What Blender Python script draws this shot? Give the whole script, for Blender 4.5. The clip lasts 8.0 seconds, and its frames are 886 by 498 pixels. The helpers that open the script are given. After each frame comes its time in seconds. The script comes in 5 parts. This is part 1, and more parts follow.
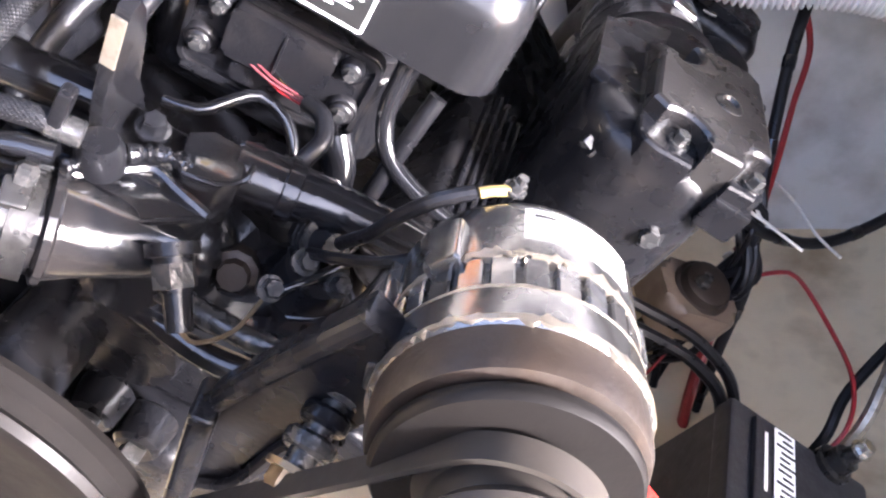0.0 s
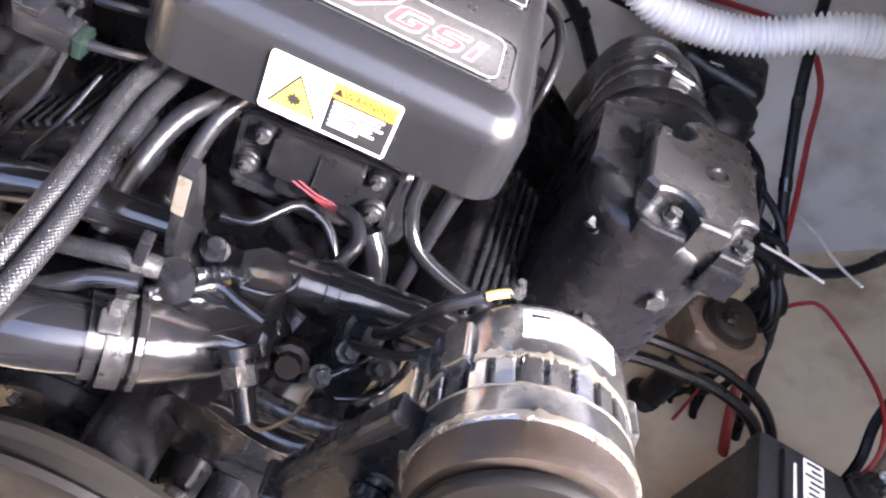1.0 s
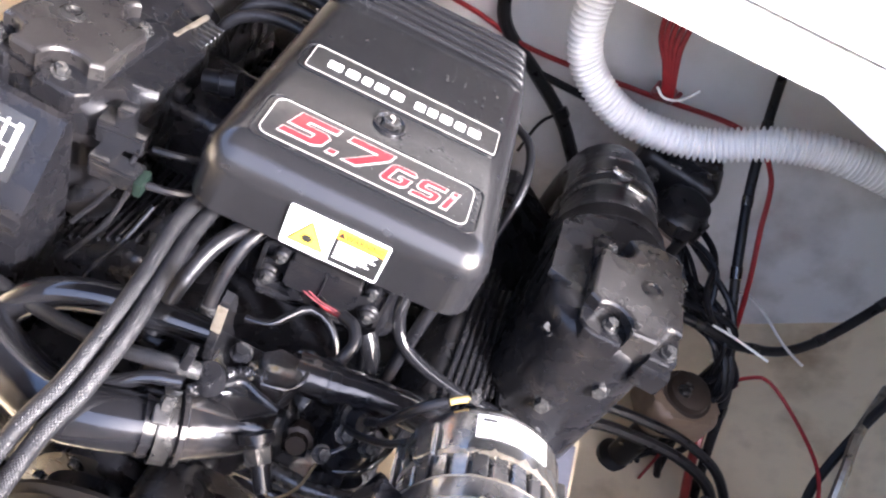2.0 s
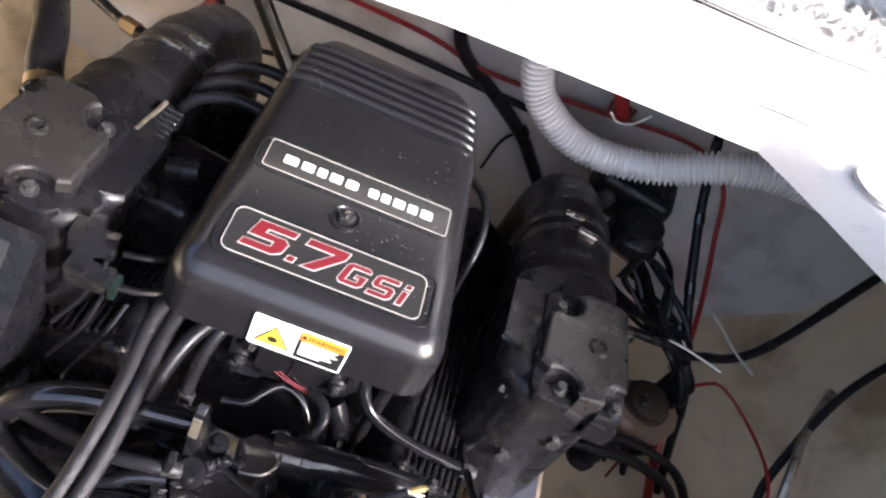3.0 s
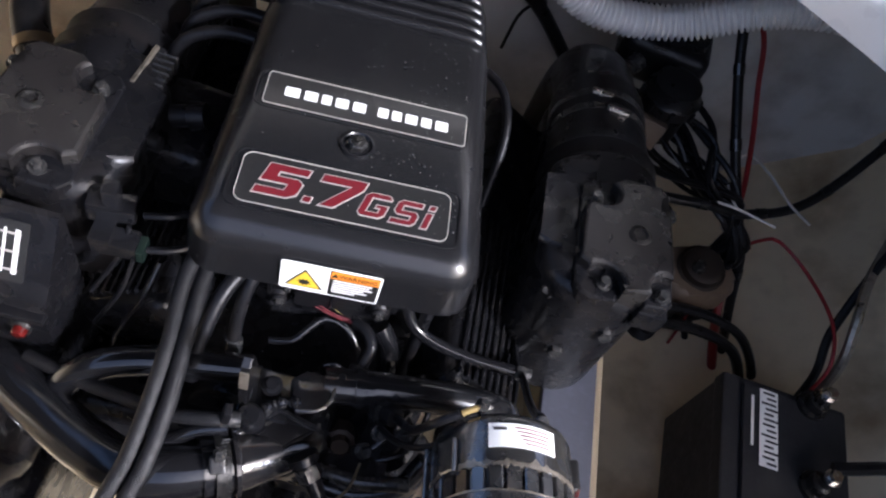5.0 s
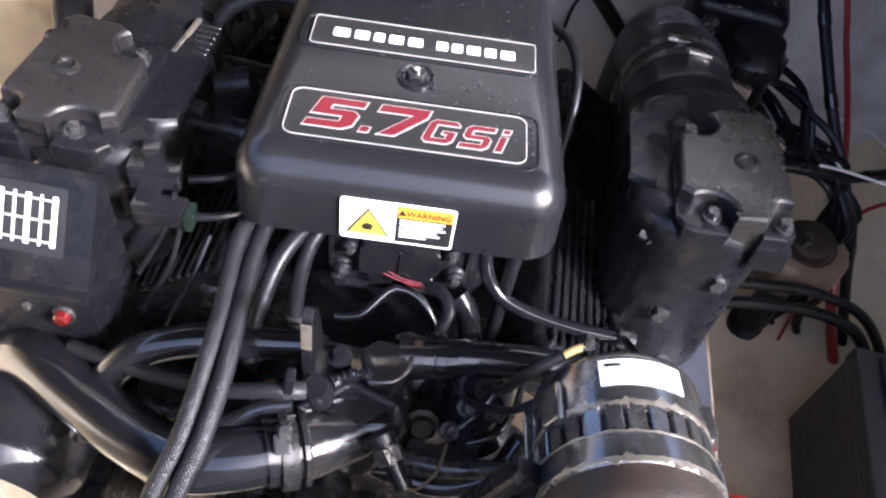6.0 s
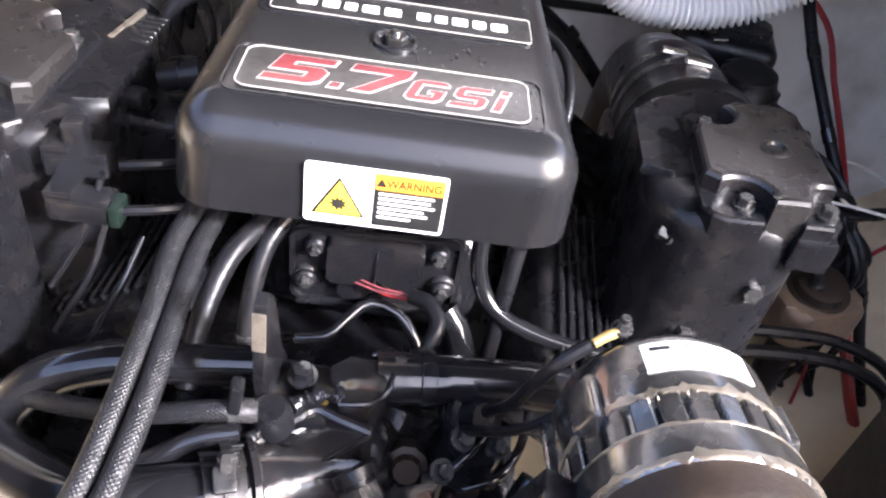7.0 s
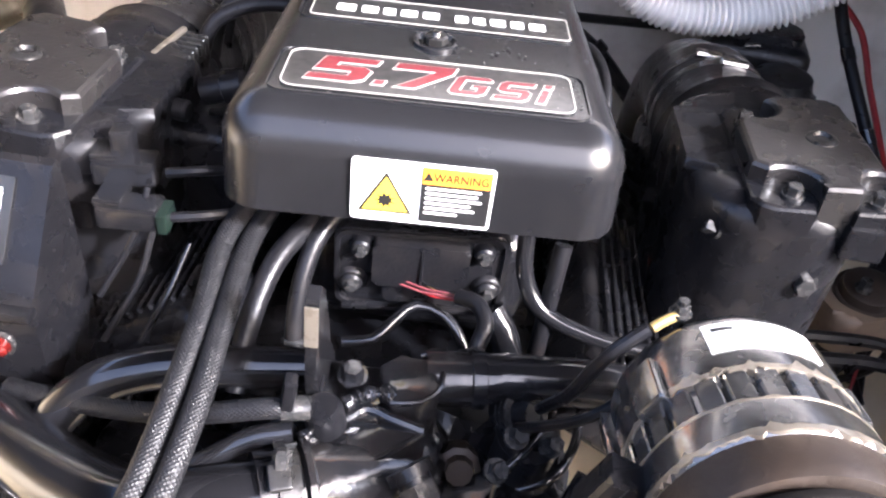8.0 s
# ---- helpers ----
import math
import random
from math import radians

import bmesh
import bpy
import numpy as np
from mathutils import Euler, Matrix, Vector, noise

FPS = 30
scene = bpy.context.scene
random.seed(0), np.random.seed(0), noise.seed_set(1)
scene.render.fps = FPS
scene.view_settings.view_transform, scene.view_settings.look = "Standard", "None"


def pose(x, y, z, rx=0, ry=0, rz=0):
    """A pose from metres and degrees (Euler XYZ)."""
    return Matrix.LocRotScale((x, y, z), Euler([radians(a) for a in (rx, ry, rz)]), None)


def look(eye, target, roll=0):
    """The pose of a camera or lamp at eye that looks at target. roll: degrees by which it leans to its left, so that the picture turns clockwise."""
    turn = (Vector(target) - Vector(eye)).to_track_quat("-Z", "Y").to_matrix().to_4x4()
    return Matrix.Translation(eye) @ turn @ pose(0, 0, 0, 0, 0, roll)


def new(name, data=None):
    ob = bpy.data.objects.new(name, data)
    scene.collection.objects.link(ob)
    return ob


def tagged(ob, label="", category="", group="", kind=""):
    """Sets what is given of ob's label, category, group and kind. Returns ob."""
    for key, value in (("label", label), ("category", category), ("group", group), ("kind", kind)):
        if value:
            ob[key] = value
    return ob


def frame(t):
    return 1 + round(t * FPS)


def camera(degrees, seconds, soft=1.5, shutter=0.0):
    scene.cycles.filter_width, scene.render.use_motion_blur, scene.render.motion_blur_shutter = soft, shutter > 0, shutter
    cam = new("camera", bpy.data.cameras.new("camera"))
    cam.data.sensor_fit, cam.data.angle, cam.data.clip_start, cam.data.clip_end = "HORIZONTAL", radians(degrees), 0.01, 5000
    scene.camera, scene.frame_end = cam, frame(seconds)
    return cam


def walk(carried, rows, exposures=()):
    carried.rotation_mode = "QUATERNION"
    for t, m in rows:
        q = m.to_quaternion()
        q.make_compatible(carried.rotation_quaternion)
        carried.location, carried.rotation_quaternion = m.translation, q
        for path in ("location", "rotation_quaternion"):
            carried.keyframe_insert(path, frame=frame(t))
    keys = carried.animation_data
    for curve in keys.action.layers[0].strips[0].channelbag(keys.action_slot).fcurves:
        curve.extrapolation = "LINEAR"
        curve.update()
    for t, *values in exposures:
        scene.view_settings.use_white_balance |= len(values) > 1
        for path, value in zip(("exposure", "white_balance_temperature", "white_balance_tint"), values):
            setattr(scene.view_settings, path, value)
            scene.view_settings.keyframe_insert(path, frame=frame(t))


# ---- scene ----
cam = camera(59.6, 8.0, soft=2.2)
PATH = [
    (0, (0.091, -0.517, 0.802), (0.397, 0.933, -0.541), 38.6),
    (0.5, (0.094, -0.511, 0.832), (0.342, 0.969, -0.489), 34.2),
    (1, (0.079, -0.537, 0.891), (0.239, 0.913, -0.477), 31.0),
    (1.5, (0.072, -0.564, 0.984), (0.172, 0.935, -0.336), 28.0),
    (1.7, (0.068, -0.595, 1.006), (0.15, 0.929, -0.287), 29.9),
    (2.8, (0.025, -0.57, 1.144), (0.219, 0.801, -0.299), 31.7),
    (3, (0.02, -0.538, 1.172), (0.228, 0.875, -0.227), 30.9),
    (3.5, (0.024, -0.453, 1.235), (0.333, 0.983, -0.122), 29.8),
    (4, (0.021, -0.413, 1.248), (0.372, 0.896, -0.223), 29.7),
    (4.5, (0.029, -0.436, 1.22), (0.347, 0.729, -0.375), 28.0),
    (5, (0.032, -0.483, 1.186), (0.228, 0.655, -0.447), 23.5),
    (5.2, (0.034, -0.501, 1.167), (0.171, 0.666, -0.452), 20.5),
    (6.3, (0.059, -0.53, 0.978), (0.023, 0.831, -0.487), 9.1),
    (6.5, (0.058, -0.528, 0.943), (0.072, 0.905, -0.452), 11.8),
    (7, (0.053, -0.52, 0.878), (0.079, 1.001, -0.421), 10.7),
    (7.5, (0.046, -0.536, 0.847), (-0.023, 0.97, -0.467), 7.6),
    (8, (0.042, -0.535, 0.854), (-0.009, 1.034, -0.385), 7.3),
]
walk(cam, [(t, look(eye, target, roll)) for t, eye, target, roll in PATH],
     exposures=[(0.0, 3.6, 5550, 20), (1.0, 3.55, 5550, 20), (1.7, 3.35, 5550, 19), (2.8, 2.7, 5550, 17), (3.2, 1.55, 5700, 16), (3.6, 0.35, 5700, 16), (4.0, 0.2, 5550, 16), (4.5, 0.4, 5400, 16), (5.2, 1.5, 5250, 17), (6.3, 2.5, 5350, 18), (7.0, 2.8, 5500, 18), (8.0, 2.9, 5500, 18)])

# ---- light ----
world = bpy.data.worlds.new("sky")
scene.world = world
world.use_nodes = True
wn, wl = world.node_tree.nodes, world.node_tree.links
sky = wn.new("ShaderNodeTexSky")
sky.sky_type = "NISHITA"
sky.sun_disc = False
sky.sun_elevation, sky.sun_rotation = radians(33), radians(119)
sky.dust_density, sky.ozone_density = 9.0, 0.2
wl.new(sky.outputs["Color"], wn["Background"].inputs["Color"])
wn["Background"].inputs["Strength"].default_value = 0.15
sun = new("sun", bpy.data.lights.new("sun", "SUN"))
sun.data.energy, sun.data.angle, sun.data.color = 3.0, radians(5), (1.0, 0.94, 0.86)
sun.matrix_basis = look((2.2, -1.2, 1.62), (0, 0, 0))


# ---- materials ----
def mat(name, base, rough=0.5, metal=0.0, second=None, amount=0.5, scale=30.0, bump=0.1, bump_scale=200.0, coat=0.0, stain=None, stain_scale=8.0, rough_var=0.1):
    """A surface with grain at a fine scale and stains or wear at a coarse one."""
    m = bpy.data.materials.new(name)
    m.use_nodes = True
    n, l = m.node_tree.nodes, m.node_tree.links
    b = n["Principled BSDF"]
    tc = n.new("ShaderNodeTexCoord")
    b.inputs["Metallic"].default_value = metal
    b.inputs["Coat Weight"].default_value = coat
    b.inputs["Coat Roughness"].default_value = 0.12

    def noisy(s, detail=5.0):
        t = n.new("ShaderNodeTexNoise")
        t.inputs["Scale"].default_value, t.inputs["Detail"].default_value = s, detail
        l.new(tc.outputs["Object"], t.inputs["Vector"])
        return t.outputs["Fac"]

    def ramp(fac, lo, hi):
        r = n.new("ShaderNodeMapRange")
        r.inputs["From Min"].default_value, r.inputs["From Max"].default_value = lo, hi
        l.new(fac, r.inputs["Value"])
        return r

    fine = noisy(scale)
    mix = n.new("ShaderNodeMix")
    mix.data_type = "RGBA"
    mix.inputs["A"].default_value = (*base, 1)
    mix.inputs["B"].default_value = (*(second or tuple(c * 1.7 for c in base)), 1)
    r = ramp(fine, 0.5, 0.5 + 0.3 / max(amount, 0.05))
    l.new(r.outputs["Result"], mix.inputs["Factor"])
    colour = mix.outputs["Result"]
    if stain:
        mix2 = n.new("ShaderNodeMix")
        mix2.data_type = "RGBA"
        l.new(colour, mix2.inputs["A"])
        mix2.inputs["B"].default_value = (*stain, 1)
        r2 = ramp(noisy(stain_scale, 8.0), 0.52, 0.68)
        l.new(r2.outputs["Result"], mix2.inputs["Factor"])
        colour = mix2.outputs["Result"]
    l.new(colour, b.inputs["Base Color"])
    rr = ramp(noisy(scale * 0.6), 0.3, 0.7)
    rr.inputs["To Min"].default_value, rr.inputs["To Max"].default_value = max(rough - rough_var, 0.03), min(rough + rough_var, 1)
    l.new(rr.outputs["Result"], b.inputs["Roughness"])
    if bump:
        bp = n.new("ShaderNodeBump")
        bp.inputs["Strength"].default_value, bp.inputs["Distance"].default_value = bump, 0.002
        l.new(noisy(bump_scale, 3.0), bp.inputs["Height"])
        l.new(bp.outputs["Normal"], b.inputs["Normal"])
    return m


M_DUSTY = mat("dusty_black_casting", (0.012, 0.011, 0.011), 0.3, second=(0.02, 0.0185, 0.018), amount=0.4, scale=80, bump=0.12, bump_scale=240, stain=(0.018, 0.017, 0.016), stain_scale=18, rough_var=0.08)
M_COVER = mat("satin_black_plastic", (0.009, 0.009, 0.01), 0.25, scale=120, bump=0.0, rough_var=0.025, second=(0.0098, 0.0098, 0.0108), amount=0.3, stain=(0.0115, 0.0115, 0.0125), stain_scale=14)
M_ENAMEL = mat("black_engine_enamel", (0.007, 0.007, 0.008), 0.17, scale=45, bump=0.3, bump_scale=60, coat=0.3, stain=(0.016, 0.014, 0.013), stain_scale=22, rough_var=0.12)
M_CAST = mat("dull_black_casting", (0.006, 0.006, 0.007), 0.27, scale=70, bump=0.12, bump_scale=200, stain=(0.012, 0.011, 0.011), stain_scale=25, rough_var=0.15)
M_RUBBER = mat("black_rubber", (0.006, 0.006, 0.007), 0.34, scale=80, bump=0.2, bump_scale=300, stain=(0.012, 0.011, 0.011), stain_scale=30)
M_HOSE = mat("glossy_hose", (0.007, 0.007, 0.008), 0.16, scale=60, bump=0.05, bump_scale=90, coat=0.45, rough_var=0.09)
M_WORN = mat("worn_bare_metal", (0.35, 0.31, 0.25), 0.35, 0.8, second=(0.06, 0.05, 0.045), amount=0.8, scale=90, bump=0.4, bump_scale=150)
M_ALT = mat("polished_black_alloy", (0.13, 0.127, 0.125), 0.24, 0.85, second=(0.28, 0.27, 0.26), amount=0.6, scale=60, bump=0.15, bump_scale=80, coat=0.5)
M_STAINED = mat("stained_cream_plastic", (0.13, 0.095, 0.065), 0.55, second=(0.2, 0.15, 0.1), scale=30, bump=0.15, stain=(0.07, 0.045, 0.03), stain_scale=14)
M_STEEL = mat("stainless_steel", (0.6, 0.58, 0.55), 0.22, 1.0, scale=120, bump=0.1, second=(0.4, 0.38, 0.35))
M_BOLT = mat("painted_bolt_steel", (0.05, 0.05, 0.05), 0.25, 0.6, scale=150, bump=0.3, second=(0.22, 0.2, 0.18), amount=0.5)
M_CLAMP = mat("dull_clamp_steel", (0.035, 0.034, 0.033), 0.3, 0.7, scale=120, bump=0.2, second=(0.1, 0.095, 0.09), amount=0.4)
M_BRASS = mat("brassy_bolt", (0.2, 0.15, 0.09), 0.4, 0.8, scale=200, bump=0.3, second=(0.2, 0.14, 0.08))
M_RUST = mat("rusted_shield", (0.022, 0.0145, 0.0095), 0.55, 0.25, second=(0.042, 0.025, 0.014), scale=60, bump=0.3, stain=(0.014, 0.011, 0.009), stain_scale=12)
M_BELT = mat("dusty_drive_belt", (0.028, 0.024, 0.02), 0.5, second=(0.045, 0.038, 0.031), scale=60, bump=0.1, stain=(0.02, 0.018, 0.015), stain_scale=14)
M_PULLEY = mat("dusty_pulley_metal", (0.0095, 0.0083, 0.0075), 0.5, 0.3, second=(0.015, 0.0127, 0.011), scale=40, bump=0.1, stain=(0.011, 0.0095, 0.008), stain_scale=10)
M_WHITE = mat("white_gelcoat", (0.8, 0.79, 0.77), 0.3, scale=60, second=(0.72, 0.7, 0.66), bump=0.03, stain=(0.76, 0.74, 0.7), stain_scale=7, coat=0.2)
M_GREY = mat("pale_grey_moulding", (0.33, 0.33, 0.335), 0.5, scale=180, second=(0.36, 0.36, 0.36), bump=0.15, bump_scale=420, stain=(0.27, 0.27, 0.27), stain_scale=9)
M_BILGE = mat("cream_bilge_paint", (0.7, 0.59, 0.4), 0.45, scale=25, second=(0.53, 0.43, 0.28), bump=0.2, bump_scale=60, stain=(0.36, 0.27, 0.16), stain_scale=6)
M_WALL = mat("grey_white_bulkhead", (0.5, 0.49, 0.47), 0.45, scale=20, second=(0.43, 0.41, 0.38), bump=0.15, bump_scale=50, stain=(0.3, 0.27, 0.24), stain_scale=5)
M_CORR = mat("white_ribbed_plastic", (0.75, 0.74, 0.72), 0.4, scale=80, second=(0.66, 0.64, 0.6), bump=0.05)
M_LABEL = mat("white_label", (0.8, 0.8, 0.78), 0.4, scale=200, second=(0.74, 0.73, 0.7), bump=0.0)
M_YELLOW = mat("yellow_print", (0.75, 0.5, 0.03), 0.4, scale=200, second=(0.7, 0.46, 0.03), bump=0.0)
M_ORANGE = mat("orange_print", (0.8, 0.26, 0.02), 0.4, scale=200, second=(0.76, 0.24, 0.02), bump=0.0)
M_INK = mat("black_print", (0.012, 0.012, 0.012), 0.4, scale=200, bump=0.0, coat=0.5)
M_REDP = mat("red_print", (0.115, 0.008, 0.013), 0.4, scale=300, second=(0.095, 0.006, 0.01), bump=0.0, coat=0.5)
M_SILVER = mat("silver_outline", (0.42, 0.4, 0.37), 0.4, 0.3, scale=300, bump=0.0, coat=0.5)
M_REDW = mat("red_wire", (0.2, 0.01, 0.012), 0.4, scale=100, bump=0.05)
M_PINKW = mat("pink_wire", (0.14, 0.035, 0.04), 0.4, scale=100, bump=0.05)
M_YELW = mat("yellow_sleeve", (0.24, 0.17, 0.055), 0.5, scale=100, bump=0.05)
M_TIE = mat("white_tie_plastic", (0.65, 0.63, 0.58), 0.45, scale=100, bump=0.05)
M_REDCAP = mat("red_plastic", (0.7, 0.03, 0.02), 0.35, scale=100, bump=0.05)
M_GREEN = mat("dark_green_seal", (0.004, 0.009, 0.0065), 0.4, scale=100, bump=0.1)
M_BATT = mat("battery_case_black", (0.02, 0.02, 0.022), 0.5, scale=120, bump=0.2, stain=(0.045, 0.043, 0.04), stain_scale=9)
M_CANVAS = mat("dark_canvas", (0.06, 0.06, 0.065), 0.8, scale=90, bump=0.3, bump_scale=500, stain=(0.08, 0.08, 0.085), stain_scale=3)
M_VINYL = mat("black_vinyl", (0.03, 0.03, 0.031), 0.5, scale=300, bump=0.3, bump_scale=700, second=(0.035, 0.035, 0.036))
M_LENS = mat("red_lamp_lens", (0.06, 0.005, 0.004), 0.15, scale=80, bump=0.0)
M_GREYBOX = mat("blue_grey_plastic", (0.04, 0.042, 0.055), 0.5, scale=80, bump=0.1)

# dusty and rubbery surfaces reflect less than paint does
for dull, level in ((M_PULLEY, 0.15), (M_BELT, 0.2), (M_RUBBER, 0.22), (M_CAST, 0.26), (M_BATT, 0.3)):
    dull.node_tree.nodes["Principled BSDF"].inputs["Specular IOR Level"].default_value = level

# clear wrapping film
M_FILM = bpy.data.materials.new("clear_wrapping_film")
M_FILM.use_nodes = True
_n, _l = M_FILM.node_tree.nodes, M_FILM.node_tree.links
_out = _n["Material Output"]
_tr, _gl, _mx = _n.new("ShaderNodeBsdfTransparent"), _n.new("ShaderNodeBsdfGlossy"), _n.new("ShaderNodeMixShader")
_gl.inputs["Roughness"].default_value = 0.26
_gl.inputs["Color"].default_value = (1.0, 0.95, 0.88, 1)
_lw = _n.new("ShaderNodeLayerWeight")
_lw.inputs["Blend"].default_value = 0.35
_mr = _n.new("ShaderNodeMapRange")
_mr.inputs["To Min"].default_value = 0.02
_l.new(_lw.outputs["Fresnel"], _mr.inputs["Value"])
_l.new(_mr.outputs["Result"], _mx.inputs["Fac"])
_df, _hz = _n.new("ShaderNodeBsdfDiffuse"), _n.new("ShaderNodeMixShader")
_df.inputs["Color"].default_value = (0.8, 0.8, 0.8, 1)
_hz.inputs["Fac"].default_value = 0.07
_l.new(_tr.outputs[0], _hz.inputs[1])
_l.new(_df.outputs[0], _hz.inputs[2])
_l.new(_hz.outputs[0], _mx.inputs[1])
_l.new(_gl.outputs[0], _mx.inputs[2])
_l.new(_mx.outputs[0], _out.inputs["Surface"])

# the same film where it is bunched up in layers, so it looks milky
M_BUNCHED = mat("bunched_wrapping_film", (0.82, 0.82, 0.81), 0.16, scale=60, second=(0.45, 0.45, 0.45), bump=0.9, bump_scale=150, coat=0.8)
_n, _l = M_BUNCHED.node_tree.nodes, M_BUNCHED.node_tree.links
_tc, _nz, _mr = _n.new("ShaderNodeTexCoord"), _n.new("ShaderNodeTexNoise"), _n.new("ShaderNodeMapRange")
_nz.inputs["Scale"].default_value = 130
_mr.inputs["From Min"].default_value, _mr.inputs["From Max"].default_value = 0.4, 0.65
_mr.inputs["To Min"].default_value, _mr.inputs["To Max"].default_value = 0.04, 0.45
_l.new(_tc.outputs["Object"], _nz.inputs["Vector"])
_l.new(_nz.outputs["Fac"], _mr.inputs["Value"])
_l.new(_mr.outputs["Result"], _n["Principled BSDF"].inputs["Alpha"])

M_BRAID = mat("woven_braid_sleeve", (0.007, 0.007, 0.008), 0.45, scale=500, second=(0.018, 0.018, 0.019), amount=0.6, bump=0.0)
M_BRAID.node_tree.nodes["Principled BSDF"].inputs["Specular IOR Level"].default_value = 0.3


# ---- building helpers ----
def thing(name, label, category, at=(0, 0, 0), group="", kind=""):
    ob = new(name)
    ob.empty_display_size = 0.02
    ob.matrix_basis = at if isinstance(at, Matrix) else Matrix.Translation(at)
    return tagged(ob, label, category, group, kind)


def basis(ob):
    return basis(ob.parent) @ ob.matrix_parent_inverse @ ob.matrix_basis if ob.parent else ob.matrix_basis.copy()


def part(name, bm, material, parent=None, label="", smooth=35.0, local=False):
    """One mesh object; its vertices are in the world's axes, or in the parent's when local."""
    me = bpy.data.meshes.new(name)
    bm.normal_update()
    for f in bm.faces:
        f.smooth = smooth > 0
    bm.to_mesh(me)
    bm.free()
    me.materials.append(material)
    if smooth > 0:
        me.set_sharp_from_angle(angle=radians(smooth))
    ob = new(name, me)
    if parent:
        ob.parent = parent
        if not local:
            ob.matrix_parent_inverse = basis(parent).inverted()
    if smooth > 0 and len(me.polygons) > 24:
        ob.modifiers.new("weighted", "WEIGHTED_NORMAL").keep_sharp = True
    if label:
        ob["label"] = label
    return ob


def single(name, bm, material, label, category, group="", kind="", smooth=35.0):
    """A thing that is one mesh, with its origin at its base."""
    xs = [v.co.copy() for v in bm.verts]
    at = Vector((sum(v.x for v in xs) / len(xs), sum(v.y for v in xs) / len(xs), min(v.z for v in xs)))
    bmesh.ops.translate(bm, verts=bm.verts, vec=-at)
    ob = part(name, bm, material, smooth=smooth)
    ob.matrix_basis = Matrix.Translation(at)
    return tagged(ob, label, category, group, kind)


def turned(m, verts, bm):
    bmesh.ops.transform(bm, matrix=m, verts=verts)


def box(size, at=(0, 0, 0), rot=(0, 0, 0), bevel=0.0, segs=2, bm=None, taper=1.0):
    """A box about its centre, with bevelled edges; taper scales its top."""
    bm = bm or bmesh.new()
    made = bmesh.ops.create_cube(bm, size=1.0)["verts"]
    for v in made:
        k = taper if v.co.z > 0 else 1.0
        v.co = Vector((v.co.x * size[0] * k, v.co.y * size[1] * k, v.co.z * size[2]))
    turned(pose(*at, *rot), made, bm)
    if bevel:
        edges = {e for v in made for e in v.link_edges}
        bmesh.ops.bevel(bm, geom=list(edges), offset=bevel, segments=segs, profile=0.5, affect="EDGES", clamp_overlap=True)
    return bm


def axes(p, q):
    """A turn whose z axis runs from p to q, at p."""
    d = Vector(q) - Vector(p)
    return Matrix.Translation(p) @ d.to_track_quat("Z", "Y").to_matrix().to_4x4()


def lathe(p, q, profile, segs=24, bm=None, caps=True):
    """A turned body along p-q; profile: (share of the length, radius) pairs."""
    bm = bm or bmesh.new()
    m, length = axes(p, q), (Vector(q) - Vector(p)).length
    rings = []
    for s, r in profile:
        rings.append([bm.verts.new(m @ Vector((r * math.cos(2 * math.pi * k / segs), r * math.sin(2 * math.pi * k / segs), s * length))) for k in range(segs)])
    for a, b in zip(rings, rings[1:]):
        for k in range(segs):
            bm.faces.new((a[k], a[(k + 1) % segs], b[(k + 1) % segs], b[k]))
    if caps:
        bm.faces.new(rings[0][::-1])
        bm.faces.new(rings[-1])
    return bm


def cyl(p, q, r, r2=None, segs=20, bm=None, edge=0.0):
    r2 = r if r2 is None else r2
    length = (Vector(q) - Vector(p)).length
    e = min(edge / length, 0.3) if edge else 0
    prof = [(0, r - edge), (e, r), (1 - e, r2), (1, r2 - edge)] if edge else [(0, r), (1, r2)]
    return lathe(p, q, prof, segs, bm)


def smooth_line(pts, step=0.008):
    """A smooth curve through the points, in even short steps."""
    pts = [Vector(p) for p in pts]
    ext = [2 * pts[0] - pts[1], *pts, 2 * pts[-1] - pts[-2]]
    out = []
    for i in range(1, len(ext) - 2):
        a, b, c, d = ext[i - 1:i + 3]
        count = max(2, int((c - b).length / step))
        for k in range(count):
            t = k / count
            out.append(0.5 * (2 * b + (c - a) * t + (2 * a - 5 * b + 4 * c - d) * t * t + (3 * b - a - 3 * c + d) * t ** 3))
    out.append(pts[-1])
    return out


def tube(pts, r, segs=12, step=0.008, bm=None, radii=None):
    """A round hose through the points; radii(i, share) may vary its thickness."""
    bm = bm or bmesh.new()
    line = smooth_line(pts, step)
    side = Vector((0.13, 0.31, 0.94))
    rings = []
    for i, p in enumerate(line):
        d = (line[min(i + 1, len(line) - 1)] - line[max(i - 1, 0)]).normalized()
        side = (side - d * side.dot(d))
        side = side.normalized() if side.length > 1e-4 else d.orthogonal().normalized()
        up = d.cross(side)
        rad = radii(i, i / (len(line) - 1)) if radii else r
        rings.append([bm.verts.new(p + rad * (side * math.cos(2 * math.pi * k / segs) + up * math.sin(2 * math.pi * k / segs))) for k in range(segs)])
    for a, b in zip(rings, rings[1:]):
        for k in range(segs):
            bm.faces.new((a[k], a[(k + 1) % segs], b[(k + 1) % segs], b[k]))
    bm.faces.new(rings[0][::-1])
    bm.faces.new(rings[-1])
    return bm


